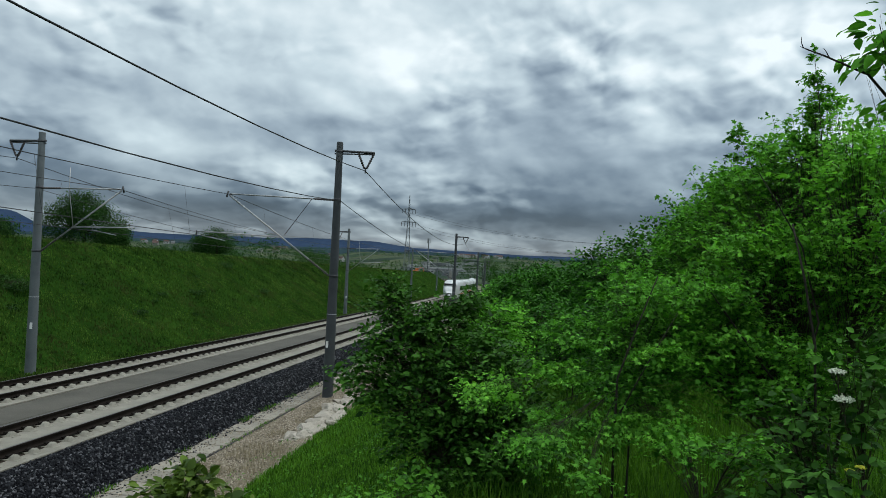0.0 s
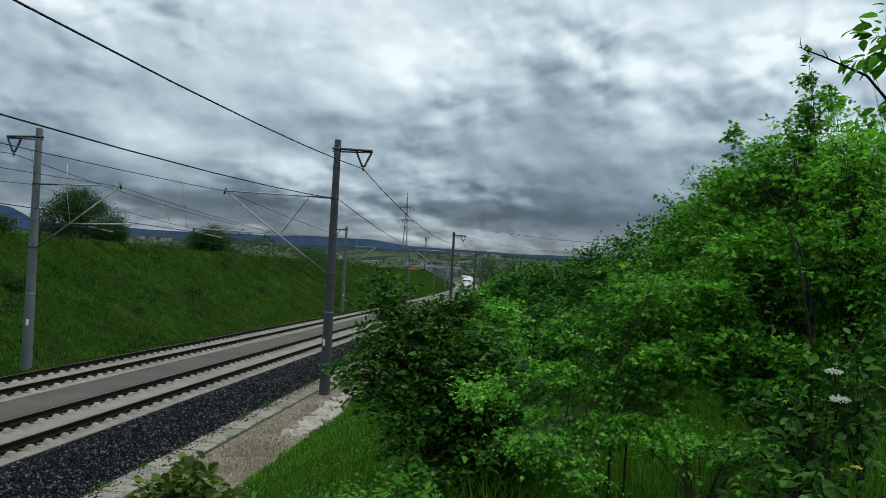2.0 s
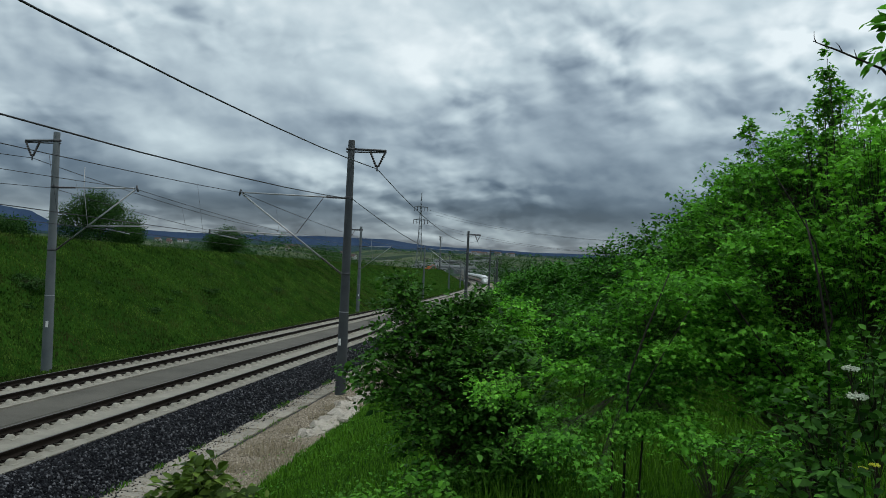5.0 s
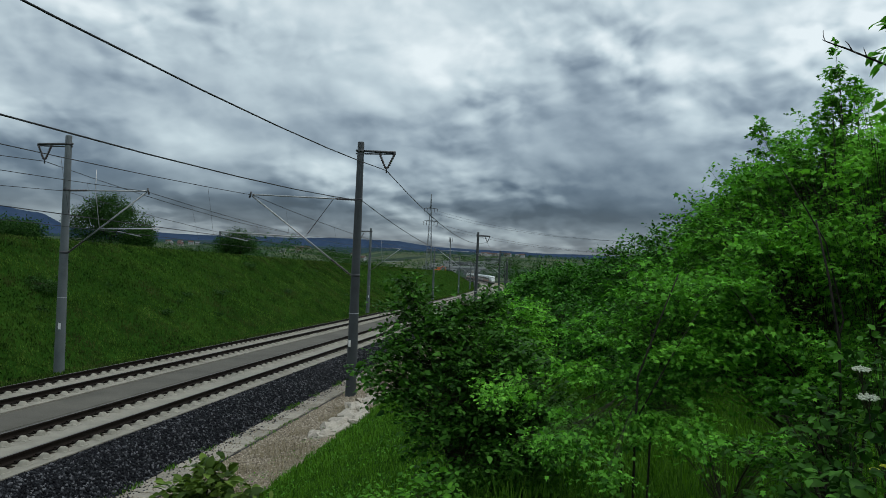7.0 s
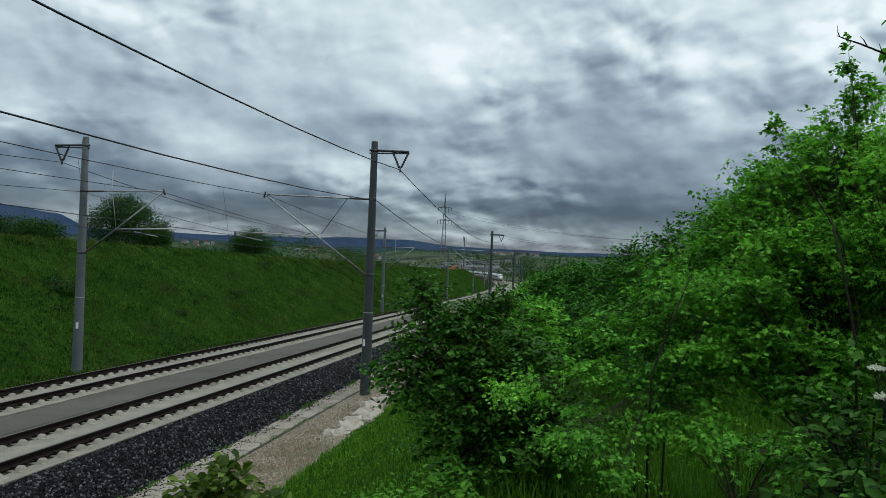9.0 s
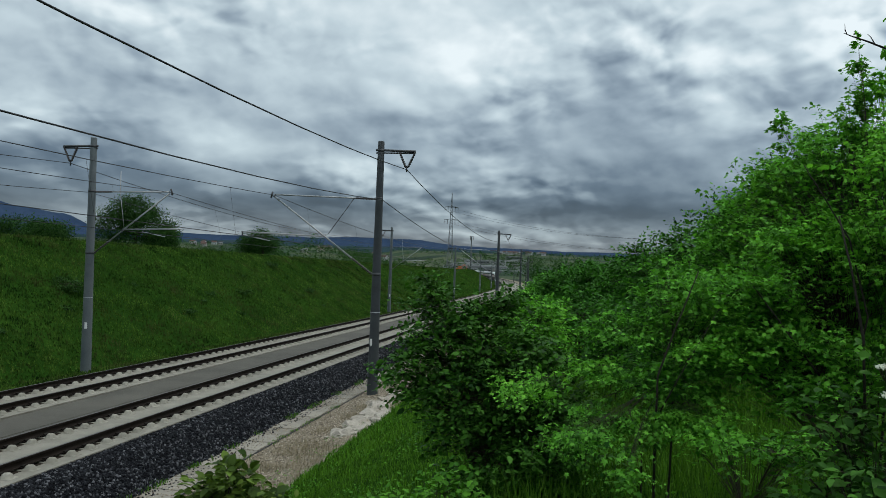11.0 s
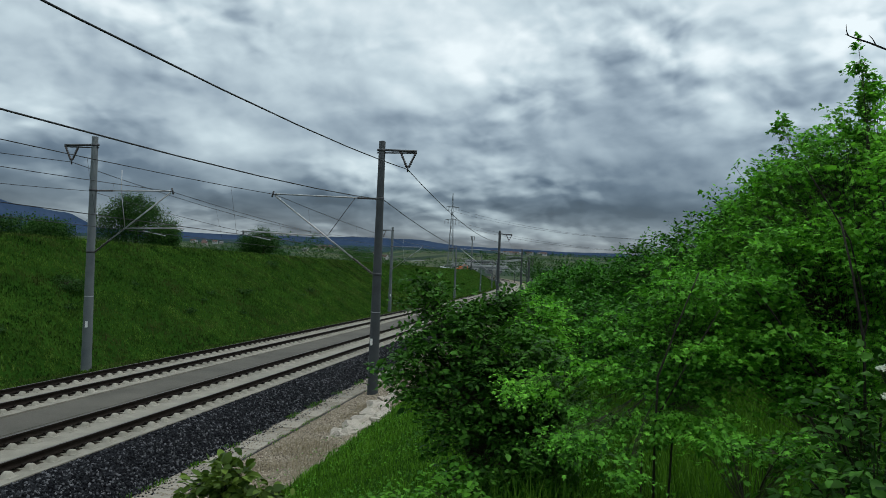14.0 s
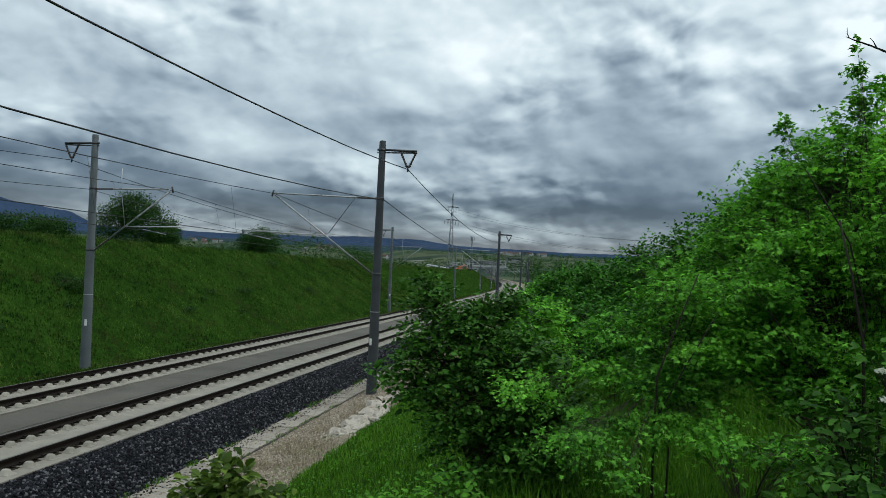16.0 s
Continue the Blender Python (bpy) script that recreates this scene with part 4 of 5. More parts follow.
SAPLING = [(12.43, 5.0, 4.04, 0.15, 0.18, 0.21), (12.25, 4.8, 3.74, 0.26, 0.22, 0.13), (11.97, 4.6, 3.51, 0.17, 0.14, 0.05), (12.47, 4.6, 3.45, 0.3, 0.25, 0.2), (11.86, 3.9, 3.19, 0.16, 0.12, 0.08), (11.58, 4.7, 3.35, 0.2, 0.13, 0.045), (12.64, 5.0, 3.65, 0.2, 0.19, 0.18), (12.09, 4.2, 3.21, 0.17, 0.12, 0.07), (12.5, 4.3, 3.29, 0.24, 0.16, 0.09), (11.88, 4.4, 3.26, 0.14, 0.1, 0.04), (12.62, 4.5, 4.0, 0.2, 0.16, 0.1), (12.75, 4.6, 3.85, 0.2, 0.16, 0.09), (12.9, 4.5, 4.1, 0.2, 0.16, 0.08), (13.0, 4.5, 3.75, 0.18, 0.15, 0.06), (12.6, 4.4, 3.7, 0.18, 0.15, 0.07), (12.12, 3.9, 3.06, 0.12, 0.09, 0.06)]
MAPLE = [(13.6, 5.6, 4.72, 0.4, 0.4, 0.38), (13.87, 5.0, 4.9, 0.24, 0.3, 0.38), (13.3, 6.3, 4.55, 0.4, 0.35, 0.4), (13.46, 6.0, 4.48, 0.45, 0.45, 0.45), (13.72, 5.5, 4.93, 0.25, 0.3, 0.27), (13.62, 5.2, 5.34, 0.05, 0.06, 0.17), (13.62, 5.2, 5.55, 0.05, 0.05, 0.12), (13.74, 5.2, 5.36, 0.08, 0.08, 0.1), (13.37, 6.0, 5.16, 0.05, 0.07, 0.2), (13.59, 6.0, 5.15, 0.09, 0.11, 0.13), (13.66, 5.2, 5.1, 0.07, 0.08, 0.2), (13.5, 5.2, 5.12, 0.05, 0.06, 0.14), (13.11, 6.2, 4.12, 0.38, 0.36, 0.34), (13.46, 5.0, 4.16, 0.37, 0.39, 0.41), (13.16, 5.0, 3.68, 0.38, 0.31, 0.23), (13.37, 4.5, 3.66, 0.26, 0.26, 0.26), (12.96, 6.5, 3.72, 0.31, 0.29, 0.26), (13.75, 4.6, 4.44, 0.29, 0.45, 0.61), (12.92, 4.9, 4.05, 0.22, 0.2, 0.12), (13.05, 4.9, 3.85, 0.22, 0.2, 0.1), (12.78, 5.1, 3.95, 0.2, 0.2, 0.12), (13.3, 4.7, 4.25, 0.25, 0.2, 0.15), (13.1, 4.8, 4.35, 0.2, 0.2, 0.12), (12.72, 4.6, 3.62, 0.18, 0.15, 0.06), (12.9, 4.5, 3.56, 0.18, 0.15, 0.06), (12.95, 4.6, 3.72, 0.16, 0.14, 0.05), (13.1, 4.4, 3.45, 0.16, 0.14, 0.06)]
LOWMAPLE = [(12.8, 3.6, 3.33, 0.3, 0.18, 0.05), (12.66, 4.2, 3.22, 0.16, 0.12, 0.04)]
DARKSHRUB = [(12.89, 3.3, 3.51, 0.2, 0.19, 0.19), (12.91, 2.9, 3.44, 0.14, 0.13, 0.12), (12.78, 3.2, 3.29, 0.14, 0.11, 0.09), (13.14, 3.2, 3.69, 0.13, 0.2, 0.27)]
ELDER = [(13.37, 3.6, 5.3, 0.10, 0.14, 0.16), (13.44, 3.6, 5.04, 0.06, 0.1, 0.09)]
PLANT = [(10.52, 2.7, 3.27, 0.15, 0.11, 0.07), (10.66, 2.66, 3.24, 0.08, 0.08, 0.05), (10.42, 2.72, 3.2, 0.1, 0.08, 0.06)]
HERB = [(10.98, 4.0, 2.74, 0.26, 0.2, 0.16), (10.65, 4.0, 2.6, 0.22, 0.2, 0.14), (11.15, 4.3, 2.75, 0.2, 0.2, 0.16)]
HEDGE = [(12.0, 30.0, 2.75, 1.36, 1.11, 0.8), (13.2, 24.0, 3.25, 1.25, 1.06, 0.8), (13.75, 18.0, 3.75, 0.9, 0.88, 0.8), (14.05, 14.0, 4.2, 0.7, 0.77, 0.8), (14.2, 11.0, 4.38, 0.54, 0.67, 0.76), (14.4, 9.5, 4.75, 0.48, 0.58, 0.66)]
HEDGE2 = [(11.35, 12.0, 3.12, 0.56, 0.49, 0.42), (12.11, 14.0, 3.11, 0.74, 0.6, 0.47), (12.46, 10.5, 3.2, 0.47, 0.41, 0.35), (11.9, 40.0, 2.3, 1.2, 0.98, 0.6), (12.91, 9.0, 3.4, 0.4, 0.4, 0.4), (10.35, 50.0, 1.6, 1.14, 0.83, 0.53), (11.5, 42.0, 2.3, 1.27, 0.98, 0.7), (9.5, 48.0, 1.3, 0.88, 0.66, 0.44), (9.1, 40.0, 1.45, 0.55, 0.43, 0.31)]


SLOPE_WEEDS = [(-15.2, 36.9, 0.9), (-14.1, 56.8, 0.6), (-18.3, 72.5, 0.7), (-12.5, 45.0, 0.4)]
weed_rng = random.Random(19)
for _ in range(26):
    wy = weed_rng.uniform(24, 120)
    SLOPE_WEEDS.append((line_x(wy) - weed_rng.uniform(10.5, 19.5), wy, weed_rng.uniform(0.16, 0.38)))


def build_slope_weeds():
    for k, (x, y, r) in enumerate(SLOPE_WEEDS):
        z = ground_z(x - line_x(y), y)
        shrub("weed_clump", (x, y), [(x, y, z + r * 0.35, r * 1.4, r, r * 0.4)], 15, SMALL_LEAF, 0.14, M_FARTREE, "dark green weed clump on the grass slope", "weeds", 400 + k, "slope weeds",
              spray=14, length=0.3, stem=0.012, sway=0)


def build_near_plants():
    shrub("dogwood_shrub", (11.1, 6.5), DOGWOOD, 105, OVAL_LEAF, 0.062, M_DOGWOOD, "dense dark green dogwood shrub on the grassy bank", "shrub", 11, spray=12, length=0.30, stem=0.016, pads=4)
    sapling = shrub("maple_sapling", (12.33, 4.5), SAPLING, 240, MAPLE_LEAF, 0.039, (M_MAPLE, M_MAPLE, M_MAPLE_PALE), "slender field maple sapling with fresh green leaves", "young tree", 12, spray=13, length=0.24, stem=0.007, sway=0.45, fork=True, pads=5)
    # Every other mass gets the paler leaf, to lift boughs in shade.
    tree = shrub("maple_tree", (13.62, 4.8), MAPLE, 170, MAPLE_LEAF, 0.044, (M_MAPLE, M_MAPLE_PALE), "tall field maple with dense bright green foliage", "tree", 13, spray=14, length=0.32, stem=0.012, sway=0.4, taper=True, pads=4)
    shrub("maple_shoot", (12.75, 3.9), LOWMAPLE, 180, MAPLE_LEAF, 0.039, (M_MAPLE, M_MAPLE_PALE), "low maple shoot with spreading light green sprays", "shrub", 14, spray=14, length=0.26, stem=0.01, sway=0.6, pads=6)
    shrub("broadleaf_shrub", (13.15, 3.3), DARKSHRUB, 85, OVAL_LEAF, 0.056, M_DOGWOOD, "dark broad-leaved shrub in deep shade", "shrub", 15, spray=9, length=0.26, stem=0.012, sway=0.3)
    shrub("elder_bush", (13.7, 3.7), ELDER, 62, OVAL_LEAF, 0.085, M_MAPLE, "elder bush with long drooping dark green leaflets", "shrub", 16, spray=10, length=0.2, stem=0.007, sway=0.5, droop=0.5)
    shrub("leafy_shoot", (10.5, 2.75), PLANT, 260, OVAL_LEAF, 0.056, M_SHOOT, "small olive green leafy shoot at the bank's edge", "plant", 17, spray=7, length=0.12, stem=0.006, sway=0.5)
    shrub("leafy_herb", (10.95, 4.05), HERB, 150, OVAL_LEAF, 0.05, M_HERB, "fresh light green herbs among the grass", "plant", 18, spray=8, length=0.2, stem=0.005, sway=0.4)
    # boughs that show between the leaves
    for owner, paths in ((tree, (([(13.55, 4.6, 2.9), (13.38, 4.25, 3.34), (13.34, 4.2, 3.79), (13.27, 4.2, 4.15), (13.23, 4.3, 4.45)], 0.011),
                                 ([(13.42, 4.45, 3.3), (13.12, 4.4, 3.66), (12.94, 4.4, 3.9), (12.8, 4.45, 4.1)], 0.007),
                                 ([(13.42, 4.45, 3.75), (13.45, 4.45, 3.9), (13.34, 4.45, 4.33), (13.22, 4.5, 4.56), (13.1, 4.5, 4.75)], 0.0065))),
                         (sapling, (([(12.32, 4.35, 2.72), (12.31, 4.3, 3.1), (12.31, 4.28, 3.53), (12.4, 4.3, 3.8), (12.52, 4.35, 4.12)], 0.0085),
                                    ([(12.32, 4.3, 3.3), (12.46, 4.28, 3.6), (12.63, 4.3, 3.92)], 0.005),
                                    ([(12.24, 4.25, 2.7), (12.23, 4.2, 3.13), (12.15, 4.2, 3.35)], 0.006)))):
        for path, thick in paths:
            base = owner.matrix_world.translation
            k = len(path)
            bar("bough", [Vector(p) - base for p in path], [thick * (1 - 0.6 * i / (k - 1)) for i in range(k)], M_BARK, owner, "dark brown bough", 7)
    # a bare twig that reaches out of the elder
    tw = link_mesh("bare_twig", *merge(tube_data([(13.5, 3.7, 4.95), (13.3, 3.62, 5.12), (13.16, 3.6, 5.17), (13.09, 3.6, 5.20), (13.02, 3.6, 5.225), (12.985, 3.6, 5.24)], [0.008, 0.006, 0.0045, 0.004, 0.003, 0.0015], 6),
                                       tube_data([(13.0, 3.6, 5.232), (12.99, 3.6, 5.255), (12.988, 3.6, 5.285)], [0.0025, 0.002, 0.001], 5),
                                       tube_data([(13.12, 3.6, 5.185), (13.10, 3.6, 5.22), (13.085, 3.6, 5.235)], [0.003, 0.002, 0.001], 5),
                                       tube_data([(13.18, 3.6, 5.165), (13.165, 3.6, 5.205)], [0.003, 0.001], 5)), M_BARK, None, "", True)
    tagged(tw, "bare grey-brown twig reaching out of the elder", "twig")


def build_hedges():
    for i, b in enumerate(HEDGE):
        lo = (b[0], b[1] - 0.2, b[2] - b[5] * 1.1, b[3] * 1.1, b[4] * 1.1, b[5] * 0.9)
        sz = 0.055 + 0.0035 * b[1]
        shrub("hedge_bush", (b[0], b[1]), [b] if b[1] < 12 else [b, lo], 900 / (4 + b[1]) if b[1] < 12 else 30, SMALL_LEAF, sz, M_HEDGE, "dense dark green hawthorn bush on the hillside", "bush", 30 + i, "hillside bushes",
              spray=20, length=0.3 + 0.012 * b[1], stem=0.012, sway=0)
    for i, b in enumerate(HEDGE2):
        lo = (b[0], b[1], b[2] - b[5] * 1.2, b[3] * 1.1, b[4], b[5])
        sz = 0.055 + 0.003 * b[1]
        shrub("hedge_bush", (b[0], b[1]), [b, lo], 32, SMALL_LEAF, sz, (M_MAPLE_PALE, M_HEDGE, M_HEDGE, M_HEDGE, M_HEDGE, M_HEDGE, M_MAPLE, M_MAPLE, M_HEDGE)[i], "rounded light green bush above the cutting", "bush", 50 + i, "hillside bushes",
              spray=20, length=0.3 + 0.012 * b[1], stem=0.012, sway=0)
    # the thicket that closes the hillside behind and along the line
    rng = random.Random(77)
    spots = []
    for k in range(60):
        y = 8 + 150 * (k / 60) ** 1.3
        s = rng.uniform(16.5, 26) if y < 45 else rng.uniform(12.5, 26)
        spots.append((s, y, rng.uniform(1.0, 1.9)))
    for k, (s, y, r) in enumerate(spots):
        x = line_x(y) + s
        if y < 12 and s < 14.6:
            continue
        z = ground_z(s, y)
        r *= 0.75 if s < 13 else 1.0
        shrub("thicket_bush", (x, y), [(x, y, z + r * 0.95, r, r, r * 0.95)], 9, SMALL_LEAF, 0.11 + 0.0018 * y, M_HEDGE if k % 3 else M_MAPLE, "leafy green bush in a hillside thicket", "bush", 200 + k, "thicket bushes",
              spray=15, length=0.5, stem=0.04, sway=0)
    # bushes behind and beside the place where one stands
    for k, (x, y, r) in enumerate(((15.8, 1.5, 1.3), (16.5, -2.5, 1.5), (14.0, -4.0, 1.2), (11.0, -5.5, 1.1), (8.0, -4.0, 0.9))):
        z = ground_z(x - line_x(y), y)
        shrub("thicket_bush", (x, y), [(x, y, z + r, r, r, r)], 12, SMALL_LEAF, 0.12, M_HEDGE, "leafy green bush in a hillside thicket", "bush", 300 + k, "thicket bushes", spray=16, length=0.5, stem=0.04, sway=0)


BLADE = ([(-0.5, 0, 0), (0.5, 0, 0), (0.36, 0.12, 0.55), (-0.36, 0.12, 0.55), (0, 0.42, 1.0)], [(0, 1, 2, 3), (3, 2, 4)])


def grass(name, s0, s1, y0, y1, count, height, width, material, seed, label, bias=1.0, keep=None, lift=-0.02):
    rng = np.random.default_rng(seed)
    s = rng.uniform(s0, s1, count)
    y = y0 + (y1 - y0) * rng.random(count) ** bias
    if keep is not None:
        m = np.array([keep(a, b) for a, b in zip(s, y)])
        s, y = s[m], y[m]
    n = len(s)
    p = np.array([(line_x(b) + a, b, ground_z(a, b) + lift) for a, b in zip(s, y)])
    t = rng.uniform(0, 2 * math.pi, n)
    h = height * rng.uniform(0.5, 1.3, n)
    w = width * rng.uniform(0.7, 1.4, n)
    lean = rng.uniform(0.4, 1.6, n)
    m = np.zeros((n, 3, 3))
    m[:, 0, 0], m[:, 1, 0] = np.cos(t) * w, np.sin(t) * w
    m[:, 0, 1], m[:, 1, 1] = -np.sin(t) * h * lean, np.cos(t) * h * lean
    m[:, 2, 2] = h
    return tagged(stamp(name, *BLADE, p, m, material), label, "grass", kind="stuff")


def patchy(cell, level, seed):
    return lambda s, y: noise.noise((s * cell, y * cell, seed)) > level


def rough_edge(s, y):
    return s > 6.05 + 0.3 * noise.noise((y * 0.9, 1.0, s))


def build_grass():
    grass("bank_grass", 5.75, 13.5, 2.2, 14, 60000, 0.10, 0.012, M_BLADE, 21, "lush green grass on the near bank", 1.2, rough_edge)
    grass("bank_grass", 5.75, 11.5, 14, 60, 36000, 0.14, 0.022, M_BLADE, 22, "lush green grass on the near bank", 1.4, rough_edge)
    grass("bank_grass", 5.75, 20, -8, 2.2, 20000, 0.11, 0.014, M_BLADE, 35, "lush green grass on the near bank", 1.0, rough_edge)
    grass("tall_grass", 11.2, 15.5, 3.2, 12, 14000, 0.34, 0.008, M_BLADE, 23, "tall seeding grass among the shrubs", 1.2)
    grass("slope_grass", -20.6, -7.0, 14, 110, 100000, 0.15, 0.06, M_SLOPEBLADE, 24, "rough green grass on the cutting slope", 1.4)
    grass("slope_grass", -20.6, -7.0, 95, 420, 30000, 0.16, 0.14, M_SLOPEBLADE, 34, "rough green grass on the cutting slope", 1.6)
    grass("slope_weeds", -20.0, -8.5, 14, 110, 9000, 0.2, 0.10, M_SLOPEBLADE, 25, "dark weed patches on the cutting slope", 1.3, patchy(0.42, 0.34, 3.0))
    grass("crest_grass", -22.5, -19.0, 20, 230, 14000, 0.22, 0.07, M_SLOPEBLADE, 26, "taller grass along the slope's crest", 1.2)
    grass("dry_weeds", 4.1, 6.1, 11, 27, 11000, 0.24, 0.007, M_DRY, 27, "dry brown weed stalks on the gravel verge", 1.2, patchy(0.6, -0.05, 8.0))
    grass("edge_weeds", 2.55, 2.85, 9, 45, 3600, 0.10, 0.02, M_BLADE, 28, "small weeds growing between ballast and drain", 1.2, patchy(1.3, 0.1, 2.0), 0.06)
    grass("edge_weeds", 3.45, 3.7, 9, 45, 2000, 0.07, 0.02, M_BLADE, 29, "small weeds along the drain's edge", 1.2, patchy(1.3, 0.2, 5.0), 0.06)


def build_bank_herbs():
    """Small broad leaves that stand between the blades of the bank's grass."""
    rng = np.random.default_rng(55)
    n = 15000
    s, y = rng.uniform(5.2, 12.5, n), 2.4 + 20 * rng.random(n) ** 1.4
    m = np.array([noise.noise((a * 0.9, b * 0.9, 4.0)) > -0.05 for a, b in zip(s, y)])
    s, y = s[m], y[m]
    n = len(s)
    p = np.array([(line_x(b) + a, b, ground_z(a, b)) for a, b in zip(s, y)])
    p[:, 2] += rng.uniform(0.02, 0.14, n)
    fw = rng.normal(size=(n, 3))
    fw[:, 2] = np.abs(fw[:, 2]) * 0.3
    basis = frames_from(fw, np.array([0, 0, 1.0]) + rng.normal(size=(n, 3)) * 0.4)
    ob = stamp("bank_herbs", *OVAL_LEAF, p, basis * rng.uniform(0.02, 0.055, n)[:, None, None], M_HERB)
    tagged(ob, "small broad-leaved herbs in the bank's grass", "herbs", kind="stuff")


def build_rocks():
    """A broken outcrop of bedded limestone at the edge of the verge."""
    rng = random.Random(5)
    shapes = []
    for k in range(6):
        r2 = random.Random(90 + k)
        planes = []
        for _ in range(11):
            d = Vector((r2.gauss(0, 1), r2.gauss(0, 1), r2.gauss(0, 1))).normalized()
            planes.append((d, r2.uniform(0.55, 0.8)))
        bm = bmesh.new()
        bmesh.ops.create_icosphere(bm, subdivisions=3, radius=1.0)
        for v in bm.verts:
            for d, lim in planes:
                over = v.co.dot(d) - lim
                if over > 0:
                    v.co -= d * over
            v.co += v.co.normalized() * 0.05 * noise.noise(v.co * 4 + Vector((k * 7, 0, 0)))
        me = bpy.data.meshes.new("rock")
        bm.to_mesh(me)
        bm.free()
        me.materials.append(M_ROCK)
        shapes.append(me)
    for k in range(95):
        y = rng.uniform(20.5, 28.5)
        s = 5.62 + 0.28 * math.sin(y * 0.9) + rng.uniform(-0.42, 0.42)
        r = rng.uniform(0.08, 0.34) * (0.75 if y < 22 else 1.0)
        ob = new("rock", shapes[k % 6])
        ob.matrix_world = pose(line_x(y) + s, y, max(ground_z(s, y), rail_z(y) + verge_height(s)) + r * 0.12, rng.uniform(-22, 22), rng.uniform(-22, 22), rng.uniform(0, 360)) @ Matrix.Diagonal((r * 1.35, r, r * 0.6, 1))
        tagged(ob, "pale broken limestone rock on the verge beside the grass", "rock", "verge rocks")


def umbel(at, r, material, name, label):
    """A flat head of tiny blossoms on a stalk."""
    rng = np.random.default_rng(int(at[0] * 100))
    ob = thing(name, (at[0], at[1], at[2]), label, "flower")
    n = 150
    a = rng.uniform(0, 2 * math.pi, n)
    q = r * np.sqrt(rng.random(n))
    p = np.stack([q * np.cos(a), q * np.sin(a), rng.normal(size=n) * r * 0.12 - q * 0.2], 1)
    v, f = pebble_shape(2)
    stamp("blossoms", v, f, p, random_turns(rng, n, r * 0.07, r * 0.13), material, ob)
    bar("stalk", [(0, 0, 0), (0.02, 0.02, -0.12), (0.10, 0.06, -0.3)], [0.002, 0.003, 0.004], M_TWIG, ob, "", 5)
    for k in range(7):
        w = k * 0.9
        bar("ray", [(0.01, 0.01, -0.07), (r * 0.7 * math.cos(w), r * 0.7 * math.sin(w), -0.01)], 0.0012, M_TWIG, ob, "", 4)
    return ob


def build_flowers():
    umbel((13.03, 3.15, 3.80), 0.035, M_FLOWER, "elder_flower", "creamy white elder blossom among dark leaves")
    umbel((13.06, 3.15, 3.69), 0.042, M_FLOWER, "elder_flower", "creamy white elder blossom among dark leaves")
    umbel((13.03, 3.0, 3.44), 0.018, M_YELLOW, "yellow_flower", "small yellow-green blossom among dark leaves")
    umbel((13.07, 3.0, 3.455), 0.020, M_YELLOW, "yellow_flower", "small yellow-green blossom among dark leaves")


build_near_plants()
build_hedges()
build_slope_weeds()
build_grass()
build_bank_herbs()
build_rocks()
build_flowers()


# ---- the far side: trees, valley, town and power line ----
def far_tree(name, x, y, blobs, size, seed, label, count=90):
    foot = foot_of(x, y)
    rng = np.random.default_rng(seed)
    ob = thing(name, foot, label, "tree")
    top = max(b[2] for b in blobs) - foot.z
    bar("trunk", [(0, 0, -0.3), (0.1, 0, top * 0.4), (0.15, 0.1, top * 0.8)], [0.22, 0.16, 0.05], M_BARK, ob, "", 8)
    pos, nor = [], []
    for cx, cy, cz, rx, ry, rz in blobs:
        c = np.array([cx, cy, cz]) - np.array(foot)
        for k in range(count):
            d = rng.normal(size=3)
            d /= np.linalg.norm(d)
            q = c + d * np.array([rx, ry, rz]) * rng.uniform(0.5, 1.08)
            m = 26
            pos.append(q + rng.normal(size=(m, 3)) * 0.30)
            nor.append(np.tile(d * 0.5 + [0, 0, 0.6], (m, 1)) + rng.normal(size=(m, 3)) * 0.5)
        lim = bar("limb", [(0.05, 0, top * 0.35), tuple((c + np.array([0, 0, top * 0.3])) / 2 + np.array([0, 0, 0.2])), tuple(c)], [0.11, 0.07, 0.03], M_BARK, ob, "", 6)
    pos, nor = np.concatenate(pos), np.concatenate(nor)
    fw = rng.normal(size=pos.shape)
    basis = frames_from(fw, nor) * (size * rng.uniform(0.6, 1.3, len(pos)))[:, None, None]
    stamp("crown", *SMALL_LEAF, pos, basis, M_FARTREE, ob)
    return ob


# crowns behind the crest, and the places of far landmarks
TREE = [(-37.72, 75.0, 5.32, 2.64, 2.45, 2.26), (-33.41, 75.0, 5.22, 2.86, 2.49, 2.12), (-36.17, 76.0, 7.06, 2.66, 2.22, 1.77), (-31.3, 74.0, 4.16, 1.53, 1.32, 1.1)]
BUSHES = [(-45.57, 70.0, 4.59, 2.88, 2.16, 1.44), (-40.35, 68.0, 4.37, 2.43, 1.74, 1.04), (-50.68, 70.0, 4.53, 3.03, 2.31, 1.58), (-56.5, 72.0, 4.4, 3.0, 2.3, 1.5)]
SMALL = [(-28.88, 95.0, 4.11, 2.3, 2.0, 1.84), (-30.5, 96.0, 3.6, 2.6, 2.0, 1.3)]
PYLON = (-57.0, 440.0)
RADIO = (-30.2, 330.0)
DIGGER = (-50.0, 430.0)


def valley_place(px_angle, dist):
    """A place on the ground by its heading to the left of +y, in degrees, and its distance."""
    a = radians(px_angle)
    x, y = 11.8 - dist * math.sin(a), dist * math.cos(a)
    return x, y, ground_z(x - line_x(y), y)


